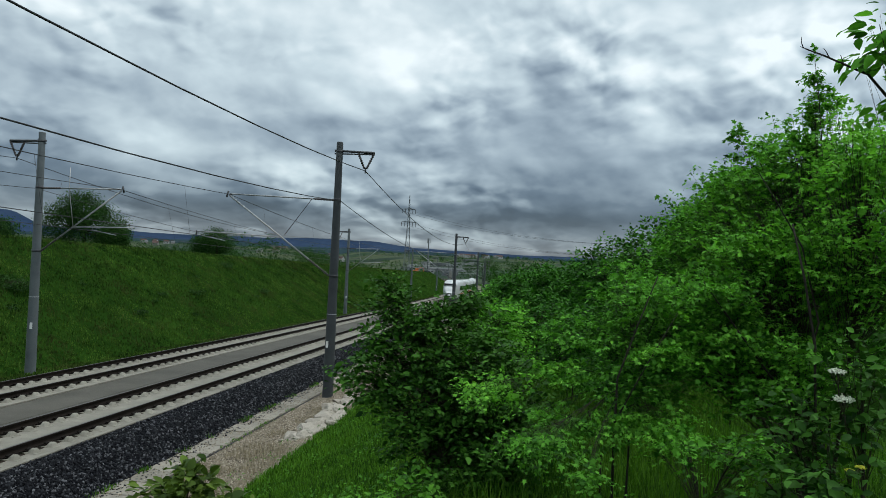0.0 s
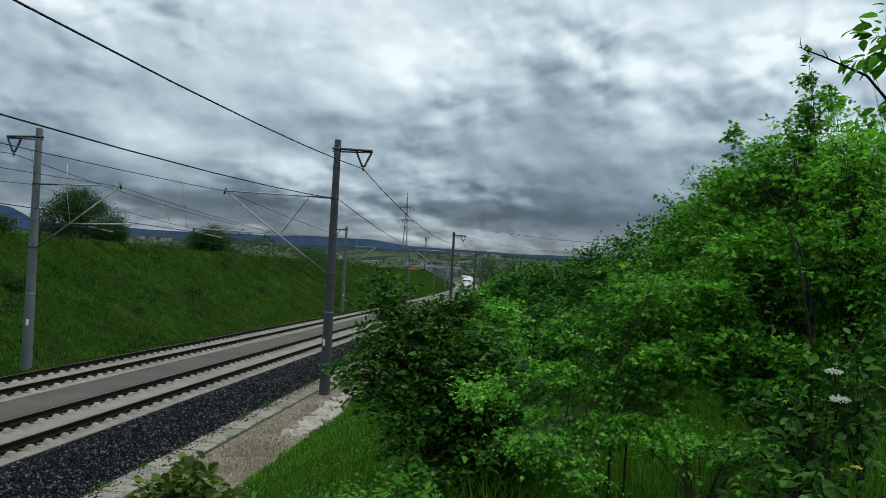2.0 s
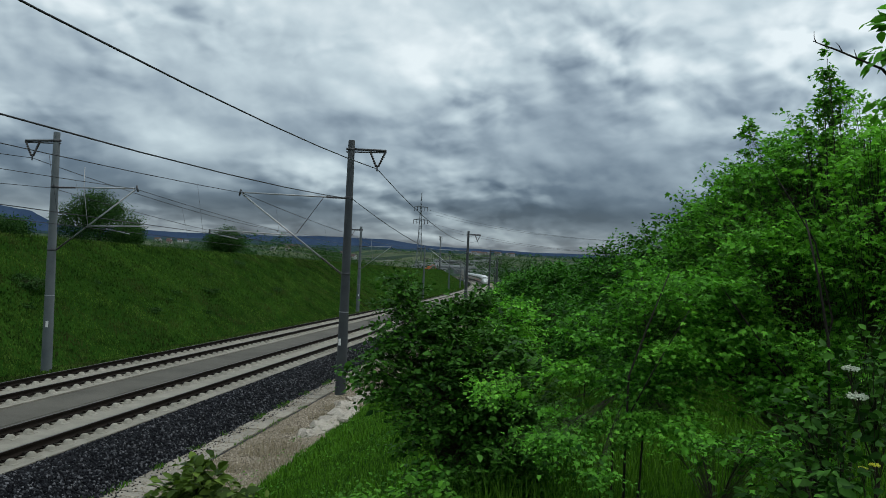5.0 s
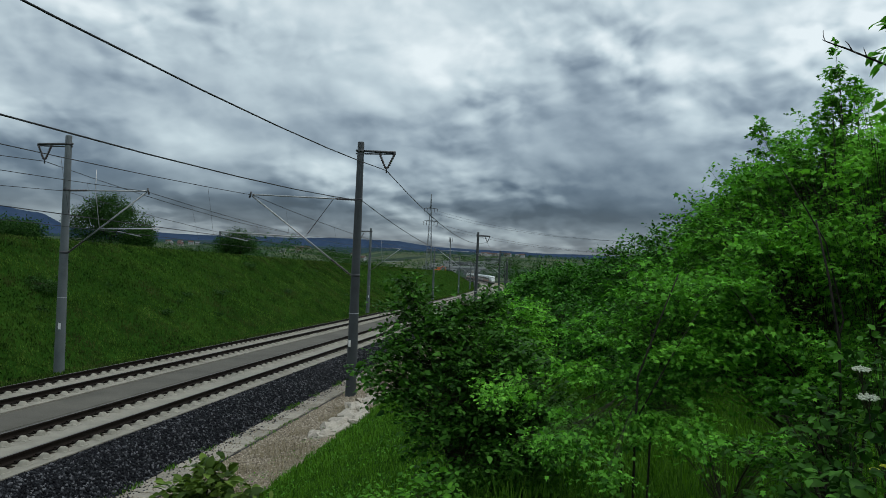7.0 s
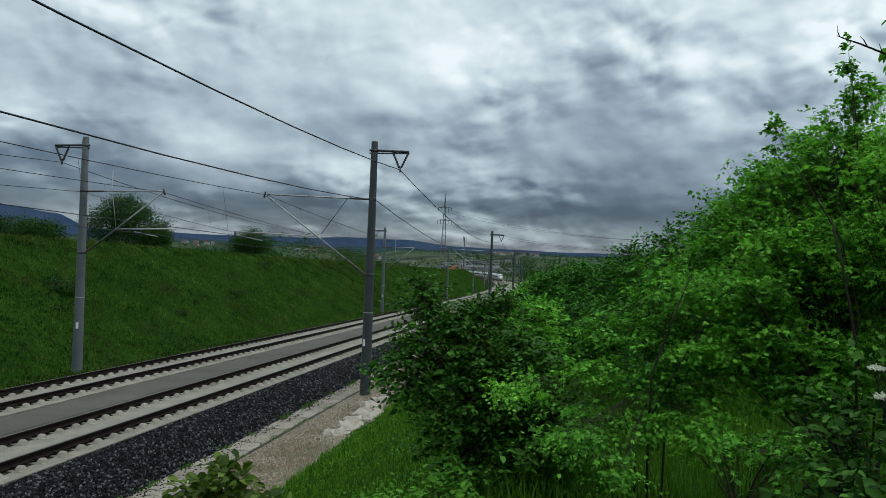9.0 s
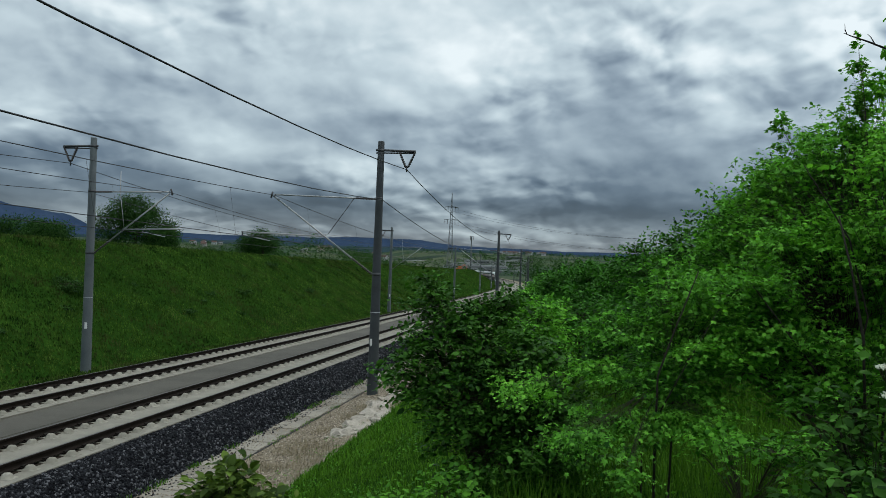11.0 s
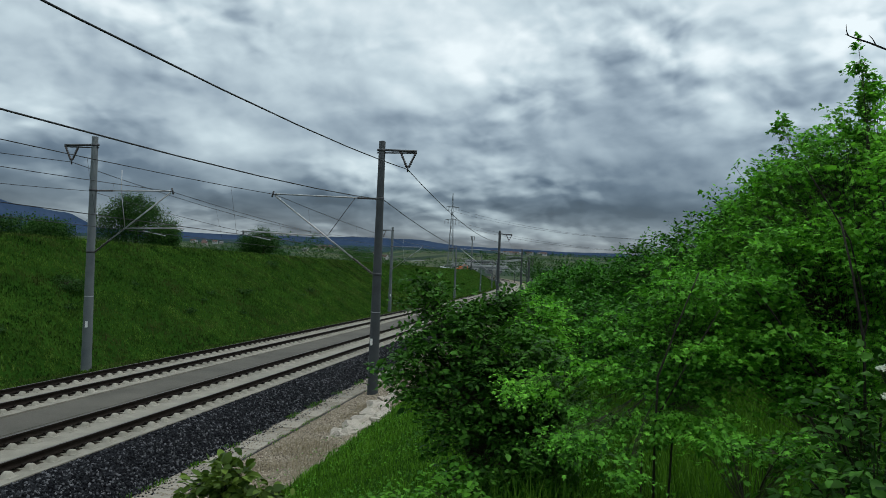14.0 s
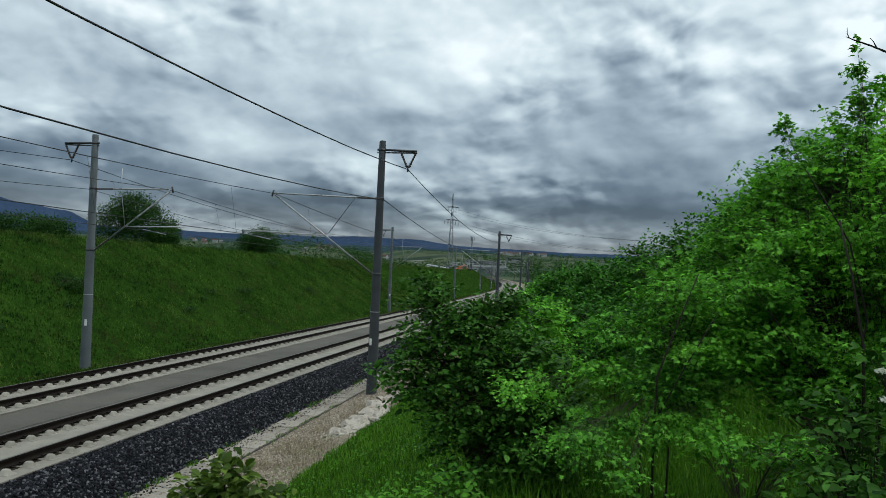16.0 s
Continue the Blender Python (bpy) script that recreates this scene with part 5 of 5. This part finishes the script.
def woods(name, spots, size, cards, seed, label):
    """Many far trees in one object: spots of x, y, height and width."""
    rng = np.random.default_rng(seed)
    pos, sz = [], []
    for x, y, h, w in spots:
        z = ground_z(x - line_x(y), y)
        d = rng.normal(size=(cards, 3))
        d /= np.linalg.norm(d, axis=1, keepdims=True)
        r = rng.uniform(0.5, 1.0, cards)[:, None]
        pos.append(np.array([x, y, z + h * 0.52]) + d * r * np.array([w / 2, w / 2, h * 0.5]))
        sz.append(np.full(cards, size * h))
    pos, sz = np.concatenate(pos), np.concatenate(sz)
    up = rng.normal(size=pos.shape) * 0.6 + np.array([0, 0, 0.7])
    basis = frames_from(rng.normal(size=pos.shape), up) * (sz * rng.uniform(0.6, 1.3, len(sz)))[:, None, None]
    return tagged(stamp(name, *SMALL_LEAF, pos, basis, M_FARTREE), label, "woods", kind="stuff")


def build_far_trees():
    far_tree("broad_tree", TREE[0][0] + 2.5, TREE[0][1], TREE, 0.19, 61, "broad dark green tree behind the slope's crest", 280)
    for k, b in enumerate(BUSHES):
        far_tree("field_bush", b[0], b[1], [b], 0.2, 64 + k, "rounded dark green bush behind the crest", 240)
    far_tree("small_tree", SMALL[0][0], SMALL[0][1], SMALL, 0.18, 69, "small dark tree beyond the slope's crest", 230)
    rng = random.Random(31)
    spots = []
    for k in range(36):                       # hedge behind the crest
        y = 125 + k * 7 + rng.uniform(-4, 4)
        s = -36 - k * 1.1 + rng.uniform(-6, 6)
        spots.append((line_x(y) + s, y, rng.uniform(3.2, 6.5), rng.uniform(5, 10)))
    woods("crest_hedge", spots, 0.065, 320, 32, "dark green hedge behind the slope's crest")
    spots = []
    for k in range(4200):                     # hedgerows and copses of the valley
        d = 480 + 3300 * rng.random() ** 1.4
        a = rng.uniform(-32, 52)
        x, y = 11.8 - d * math.sin(radians(a)), d * math.cos(radians(a))
        if noise.noise((x * 0.006, y * 0.0035, 2.0)) < -0.05:
            continue
        s = x - line_x(y)
        if -16 < s < 12:
            continue
        spots.append((x, y, rng.uniform(5, 11), rng.uniform(7, 18)))
    for k in range(1000):                     # denser copses on the nearer valley floor
        d = 430 + 1000 * rng.random()
        a = rng.uniform(-6, 40)
        x, y = 11.8 - d * math.sin(radians(a)), d * math.cos(radians(a))
        s = x - line_x(y)
        if -40 < s < 14 or noise.noise((x * 0.011, y * 0.005, 6.0)) < 0.02:
            continue
        spots.append((x, y, rng.uniform(5, 9), rng.uniform(8, 16)))
    woods("valley_woods", spots, 0.17, 56, 33, "dark green hedgerows and copses across the valley")
    spots = []
    for k in range(240):                      # woods on the far right hillside
        y = rng.uniform(170, 560)
        s = 13 + (y - 170) * 0.03 + 75 * rng.random()
        spots.append((line_x(y) + s, y, rng.uniform(3, 6.5), rng.uniform(5, 9)))
    woods("hillside_woods", spots, 0.2, 110, 34, "dark green woodland on the hillside beside the line")


def house(w, d, h, roof_mat, wall_mat):
    """A small gabled house at the origin."""
    ob = new("house")
    link_mesh("wall", [(-w / 2, -d / 2, -1), (w / 2, -d / 2, -1), (w / 2, d / 2, -1), (-w / 2, d / 2, -1), (-w / 2, -d / 2, h), (w / 2, -d / 2, h), (w / 2, d / 2, h), (-w / 2, d / 2, h),
                      (-w / 2, 0, h + d * 0.36), (w / 2, 0, h + d * 0.36)],
              [(0, 1, 5, 4), (1, 2, 6, 9, 5), (2, 3, 7, 6), (3, 0, 4, 8, 7)], wall_mat, ob)
    e, t = 0.5, 0.25
    k = d * 0.36
    z0 = h - e * k / (d / 2)
    link_mesh("roof", [(-w / 2 - e, -d / 2 - e, z0), (w / 2 + e, -d / 2 - e, z0), (w / 2 + e, 0, h + k), (-w / 2 - e, 0, h + k), (w / 2 + e, d / 2 + e, z0), (-w / 2 - e, d / 2 + e, z0),
                      (-w / 2 - e, -d / 2 - e, z0 + t), (w / 2 + e, -d / 2 - e, z0 + t), (w / 2 + e, 0, h + k + t), (-w / 2 - e, 0, h + k + t), (w / 2 + e, d / 2 + e, z0 + t), (-w / 2 - e, d / 2 + e, z0 + t)],
              [(6, 7, 8, 9), (9, 8, 10, 11), (1, 0, 3, 2), (2, 3, 5, 4), (0, 1, 7, 6), (4, 5, 11, 10), (1, 2, 8, 7), (2, 4, 10, 8), (3, 0, 6, 9), (5, 3, 9, 11)], roof_mat, ob)
    for i in range(3):
        x = (i - 1) * w * 0.3
        link_mesh("window", *box_data(x - 0.6, x + 0.6, -d / 2 - 0.05, -d / 2 + 0.05, h * 0.4, h * 0.4 + 1.4), M_WINDOW, ob)
    link_mesh("chimney", *box_data(w * 0.2, w * 0.2 + 0.8, -0.4, 0.4, h + k - 0.6, h + k + 1.1), M_GREYWALL, ob)
    return ob


def hall(w, d, h, wall_mat):
    ob = new("industrial_hall")
    link_mesh("wall", *box_data(-w / 2, w / 2, -d / 2, d / 2, -1, h, 0.0), wall_mat, ob)
    link_mesh("roof", *box_data(-w / 2 - 0.4, w / 2 + 0.4, -d / 2 - 0.4, d / 2 + 0.4, h + 0.004, h + 0.7, 0.25), M_GREYWALL, ob)
    for i in range(6):
        x = -w / 2 + (i + 0.5) * w / 6
        link_mesh("window", *box_data(x - w / 16, x + w / 16, -d / 2 - 0.06, -d / 2 + 0.05, h * 0.45, h * 0.7), M_WINDOW, ob)
    return ob


def build_town():
    rng = random.Random(41)
    kinds = [house(11, 9, 5.2, M_REDROOF, M_PLASTER), house(13, 10, 6.0, M_REDROOF, M_WHITE), house(10, 9, 4.6, M_GREYWALL, M_PLASTER)]
    labels = ["plastered village house with a red tiled roof", "white village house with a red tiled roof", "plastered village house with a grey roof"]
    for ob, lab in zip(kinds, labels):
        tagged(ob, lab, "house", "village houses")
    first = set()
    for k in range(40):
        if k < 20:
            a, d = rng.uniform(1.6, 5.0), rng.uniform(2000, 2800)
        elif k < 31:
            a, d = rng.uniform(26, 31), rng.uniform(1500, 2200)
        else:
            a, d = rng.uniform(12, 24), rng.uniform(1300, 2200)
        x, y, z = valley_place(a, d)
        m = pose(x, y, z + 0.6, 0, 0, rng.uniform(-40, 40))
        i = k % 3
        if i in first:
            copy_thing(kinds[i], m)
        else:
            kinds[i].matrix_world = m
            first.add(i)
    halls = [(7.6, 800, 22, 14, 4, M_WHITE), (6.9, 860, 26, 14, 4.5, M_WHITE), (5.9, 840, 18, 14, 4, M_GREYWALL), (6.3, 980, 26, 16, 5.5, M_GREYWALL),
             (4.6, 1000, 24, 16, 5, M_WHITE), (3.4, 1100, 26, 16, 5, M_WHITE), (8.2, 960, 20, 14, 4, M_GREYWALL), (5.5, 720, 14, 10, 4, M_GREYWALL),
             (7.2, 1040, 18, 14, 5, M_WHITE), (5.2, 930, 20, 12, 4.5, M_WHITE), (8.8, 880, 14, 12, 4, M_WHITE), (4.0, 1250, 22, 16, 6, M_GREYWALL)]
    for a, d, w, dep, h, mat in halls:
        ob = hall(w, dep, h, mat)
        x, y, z = valley_place(a, d)
        ob.matrix_world = pose(x, y, z + 0.5, 0, 0, rng.uniform(-12, 25))
        tagged(ob, ("white" if mat is M_WHITE else "grey") + " metal-clad industrial hall in the valley", "industrial hall", "industrial halls")


def lattice(name, foot, height, base, label):
    """A tapering lattice pylon with two pairs of cross-arms."""
    ob = thing(name, foot, label, "pylon", "power pylons", turn=20)

    def half(z):
        return base * (1 - z / height) ** 1.15 + 0.35 * (1 - z / height) + 0.12

    for sx, sy in ((1, 1), (1, -1), (-1, 1), (-1, -1)):
        zs = [height * i / 10 for i in range(11)]
        bar("leg", [(sx * half(z), sy * half(z), z) for z in zs], 0.10, M_PYLON, ob, "", 4)
    for i in range(11):
        z0, z1 = height * (i / 11.5), height * ((i + 1) / 11.5)
        a, b = half(z0), half(z1)
        for (x0, y0, x1, y1) in ((-1, -1, 1, -1), (1, -1, 1, 1), (1, 1, -1, 1), (-1, 1, -1, -1)):
            bar("brace", [(x0 * a, y0 * a, z0), (x1 * b, y1 * b, z1)], 0.045, M_PYLON, ob, "", 4)
            bar("brace", [(x1 * a, y1 * a, z0), (x0 * b, y0 * b, z1)], 0.045, M_PYLON, ob, "", 4)
    for z, r in ((height * 0.66, 4.3), (height * 0.82, 4.0)):
        arm = bar("cross_arm", [(-r, 0, z), (0, 0, z + 0.7), (r, 0, z)], 0.16, M_PYLON, ob, "", 4)
        bar("arm_chord", [(-r, 0, z), (r, 0, z)], 0.12, M_PYLON, arm, "", 4)
        for x in (-r, r, r * 0.55, -r * 0.55):
            link_mesh("insulator", *insulator_data((x, 0, z), (x, 0, z - 2.4), 0.2, 6), M_INSULATOR, arm, "", True)
    return ob


def build_power_line():
    x, y = PYLON
    z = ground_z(x - line_x(y), y)
    lattice("lattice_pylon", (x, y, z), 38.0 - z, 1.35, "tall grey steel lattice pylon in the valley")
    x2, y2 = 72.0, 300.0
    z2 = ground_z(x2 - line_x(y2), y2)
    lattice("lattice_pylon", (x2, y2, z2), 30.0, 3.0, "steel lattice pylon behind the hillside bushes")
    for off, h1, h2 in ((4.0, 30.5, z2 + 22.5), (-4.0, 30.5, z2 + 22.5), (4.3, 23.0, z2 + 17.5), (-4.3, 23.0, z2 + 17.5)):
        w = bar("power_cable", hang((x + off * 0.9, y + off * 0.3, h1 - 2.4), (x2 + off * 0.9, y2 + off * 0.3, h2 - 2.4), 5.0, 20), 0.045, M_WIRE, None, "", 5)
        tagged(w, "thin dark power cable sagging between pylons", "power cable", "power cables", "structure")


def build_valley_things():
    # a tall radio mast beside the line
    x, y = RADIO
    z = ground_z(x - line_x(y), y)
    ob = thing("radio_mast", (x, y, z), "slim grey radio mast with a small platform", "radio mast")
    h = 9.9 - z
    bar("pole", [(0, 0, -0.5), (0, 0, h)], [0.42, 0.22], M_MAST, ob, "", 12)
    bar("platform", [(0, 0, h - 1.5), (0, 0, h - 1.4)], 0.95, M_PYLON, ob, "", 12)
    bar("head_ring", [(0, 0, h + 0.2), (0, 0, h + 0.35)], 0.95, M_PYLON, ob, "", 12)
    for k in range(3):
        w = k * 2.09
        bar("antenna", [(0.9 * math.cos(w), 0.9 * math.sin(w), h - 1.45), (0.9 * math.cos(w), 0.9 * math.sin(w), h + 0.25)], 0.09, M_GREYWALL, ob, "", 8)
    # road bridge across the line
    yb = 590
    xb, zb = line_x(yb) - 2.2, rail_z(yb)
    br = thing("road_bridge", (xb, yb, zb), "grey concrete road bridge over the railway", "bridge", turn=16)
    link_mesh("deck", *box_data(-22, 22, -4.5, 4.5, 6.2, 7.4, 0.15), M_GREYWALL, br)
    for sy in (-4.6, 4.4):
        link_mesh("parapet", *box_data(-22, 22, sy, sy + 0.25, 7.4, 8.4, 0.05), M_WHITE, br)
    for sx in (-12.5, 10.5):
        link_mesh("abutment", *box_data(sx, sx + 2.0, -4.2, 4.2, -1.5, 6.196, 0.0), M_PLASTER, br)
    # dirt road and an orange machine at the end of the far slope
    x, y = DIGGER
    z = ground_z(x - line_x(y), y)
    dg = thing("construction_digger", (x, y, z - 0.02), "orange construction digger parked on bare earth", "digger", turn=30)
    link_mesh("body", *box_data(-1.8, 1.8, -1.3, 1.3, 1.0, 2.3, 0.15), M_ORANGE, dg)
    link_mesh("cab", *box_data(-0.3, 1.3, -1.2, 0.2, 2.304, 3.4, 0.15), M_ORANGE, dg)
    for sy in (-1.5, 0.9):
        link_mesh("crawler", *box_data(-2.0, 2.0, sy, sy + 0.6, -0.1, 0.996, 0.25), M_TRAIN_GREY, dg)
    bar("boom", [(1.2, 0.6, 2.0), (3.6, 0.6, 4.3), (5.6, 0.6, 3.2)], [0.25, 0.22, 0.18], M_ORANGE, dg, "", 8)
    bar("bucket_arm", [(5.6, 0.6, 3.2), (5.2, 0.6, 1.0)], [0.17, 0.3], M_ORANGE, dg, "", 8)
    n = 30
    verts, faces = [], []
    for i in range(n + 1):
        y = 255 + i * 7.0
        s = -30 - 22 * math.sin(i / n * 2.2) - i * 0.5
        for k in (-2.6, 2.6):
            sy = s + k
            verts.append((line_x(y) + sy, y, ground_z(sy, y) + 0.25))
    for i in range(n):
        faces.append((i * 2, i * 2 + 1, i * 2 + 3, i * 2 + 2))
    rd = link_mesh("dirt_road", verts, faces, M_ROAD)
    tagged(rd, "pale dirt road winding behind the slope", "road", kind="structure")


# ---- the train ----
def car_section(u):
    """Outline of a car body at a nose factor u: 1 is the full section."""
    w, h0, h1 = 1.475 * (0.35 + 0.65 * u), 0.45 + 0.25 * (1 - u), 0.75 + 3.1 * (0.25 + 0.75 * u)
    pts = []
    for k in range(20):
        a = 2 * math.pi * k / 20
        c, s = math.cos(a), math.sin(a)
        x = w * math.copysign(abs(c) ** 0.45, c)
        z = (h0 + h1) / 2 + (h1 - h0) / 2 * math.copysign(abs(s) ** 0.55, s)
        pts.append((x, z))
    return pts


def train_car(nose):
    """A white express car along +y; the nose, if any, points to -y."""
    ob = new("train_car")
    ys = [(-12.5, 0.0), (-12.3, 0.22), (-11.6, 0.45), (-10.4, 0.68), (-8.8, 0.87), (-7.0, 0.97), (-5.5, 1.0), (12.4, 1.0)] if nose else [(-12.4, 1.0), (12.4, 1.0)]
    verts, faces = [], []
    for y, u in ys:
        verts += [(x, y, z) for x, z in car_section(u)]
    n = 20
    for j in range(len(ys) - 1):
        faces += [(j * n + i, j * n + (i + 1) % n, (j + 1) * n + (i + 1) % n, (j + 1) * n + i) for i in range(n)]
    faces += [tuple(range(n)), tuple(reversed([(len(ys) - 1) * n + i for i in range(n)]))]
    link_mesh("body", verts, faces, M_TRAIN, ob, "glossy white body shell", True)
    start = -6.0 if nose else -12.0
    for sx in (-1, 1):
        link_mesh("window_band", *box_data(min(sx * 1.47, sx * 1.495), max(sx * 1.47, sx * 1.495), start, 12.0, 1.95, 2.75), M_TRAIN_DARK, ob, "dark continuous window band")
        link_mesh("red_stripe", *box_data(min(sx * 1.47, sx * 1.49), max(sx * 1.47, sx * 1.49), start, 12.2, 1.25, 1.42), M_TRAIN_RED, ob, "thin red stripe")
    for yb in (-8.0, 8.0):
        bogie = link_mesh("bogie", *box_data(-1.1, 1.1, yb - 1.6, yb + 1.6, 0.15, 0.7, 0.1), M_TRAIN_GREY, ob)
        for dy in (-1.25, 1.25):
            for sx in (-0.75, 0.75):
                bar("wheel", [(sx - 0.06, yb + dy, 0.45), (sx + 0.06, yb + dy, 0.45)], 0.45, M_TRAIN_GREY, bogie, "", 16)
    link_mesh("skirt", *box_data(-1.3, 1.3, -6.0 if nose else -11.8, 11.8, 0.3, 0.8, 0.08), M_TRAIN_GREY, ob)
    if nose:
        v, f = box_data(-1.1, 1.1, -0.06, 0.06, -1.0, 0.95, 0.05)
        ws = link_mesh("windscreen", v, f, M_TRAIN_DARK, ob, "dark sloping rear windscreen")
        ws.matrix_basis = pose(0, -10.35, 2.72, 62, 0, 0)
        for sx in (-0.85, 0.85):
            bar("tail_light", [(sx, -11.75, 1.35), (sx * 1.05, -11.35, 1.4)], 0.13, M_TRAIN_RED, ob, "", 10)
        bar("coupler_cover", [(0, -12.62, 1.0), (0, -12.2, 1.05)], [0.3, 0.45], M_TRAIN, ob, "", 12)
    return ob


def build_train():
    rear = train_car(True)
    mid = train_car(False)
    cars = [rear, mid] + [copy_thing(mid, pose(0, 0, 0)) for _ in range(5)]
    cars.append(copy_thing(rear, pose(0, 0, 0)))
    for i, c in enumerate(cars):
        tagged(c, "white express train end car with a sloping nose" if i in (0, 7) else "white express train car with dark windows", "train car", "train cars")
    return cars


def along_line(y, dist):
    """The y that lies dist metres further along the line."""
    while dist > 0:
        step = min(dist, 2.0)
        slope = line_x(y + 0.5) - line_x(y - 0.5)
        y += step / math.sqrt(1 + slope * slope)
        dist -= step
    return y


def train_pose(y, back):
    slope = line_x(y + 1) - line_x(y - 1)
    fall = rail_z(y + 1) - rail_z(y - 1)
    heading = -math.degrees(math.atan(slope / 2))
    pitch = math.degrees(math.atan(fall / 2))
    if back:
        return pose(line_x(y), y, rail_z(y), -pitch, 0, heading + 180)
    return pose(line_x(y), y, rail_z(y), pitch, 0, heading)


build_far_trees()
build_town()
build_power_line()
build_valley_things()
CARS = build_train()


# ---- pieces of the track and the drain ----
build_sleepers(BED, FAR_BED)
build_channel()
build_cable()


# ---- what moves ----
def motions():
    # the cloud layer drifts to the right
    walk(SKY, [(0, pose(12, 0, 0, 0, 0, 0)), (16, pose(12, 0, 0, 0.45, 0, -2.2))])
    # the train draws away and brakes towards the bend: seconds and place of its rear end
    rear = [(0, 130), (1.5, 190), (4, 268), (7, 358), (8, 390), (9.2, 428), (11.3, 510), (12.5, 570), (14.5, 680), (16, 750)]
    times = np.arange(0, 16.01, 0.5)
    fit = np.polynomial.Polynomial.fit([a for a, b in rear], [b for a, b in rear], 4)
    for i, car in enumerate(CARS):
        rows = []
        for t in times:
            y = along_line(float(fit(t)), 12.6 + 25.1 * i)
            rows.append((float(t), train_pose(y, i == 7)))
        walk(car, rows)
    # the wind moves the boughs of the nearest plants
    for limb, size, phase, pace in SWAYING:
        rows = []
        for i in range(33):
            t = i * 0.5
            a = size * (math.sin(pace * 2.1 * t + phase) + 0.6 * math.sin(pace * 3.7 * t + 2.3 * phase))
            b = size * 0.7 * math.sin(pace * 1.7 * t + 1.7 * phase)
            rows.append((t, pose(0, 0, 0, b, a, 0)))
        walk(limb, rows)


motions()
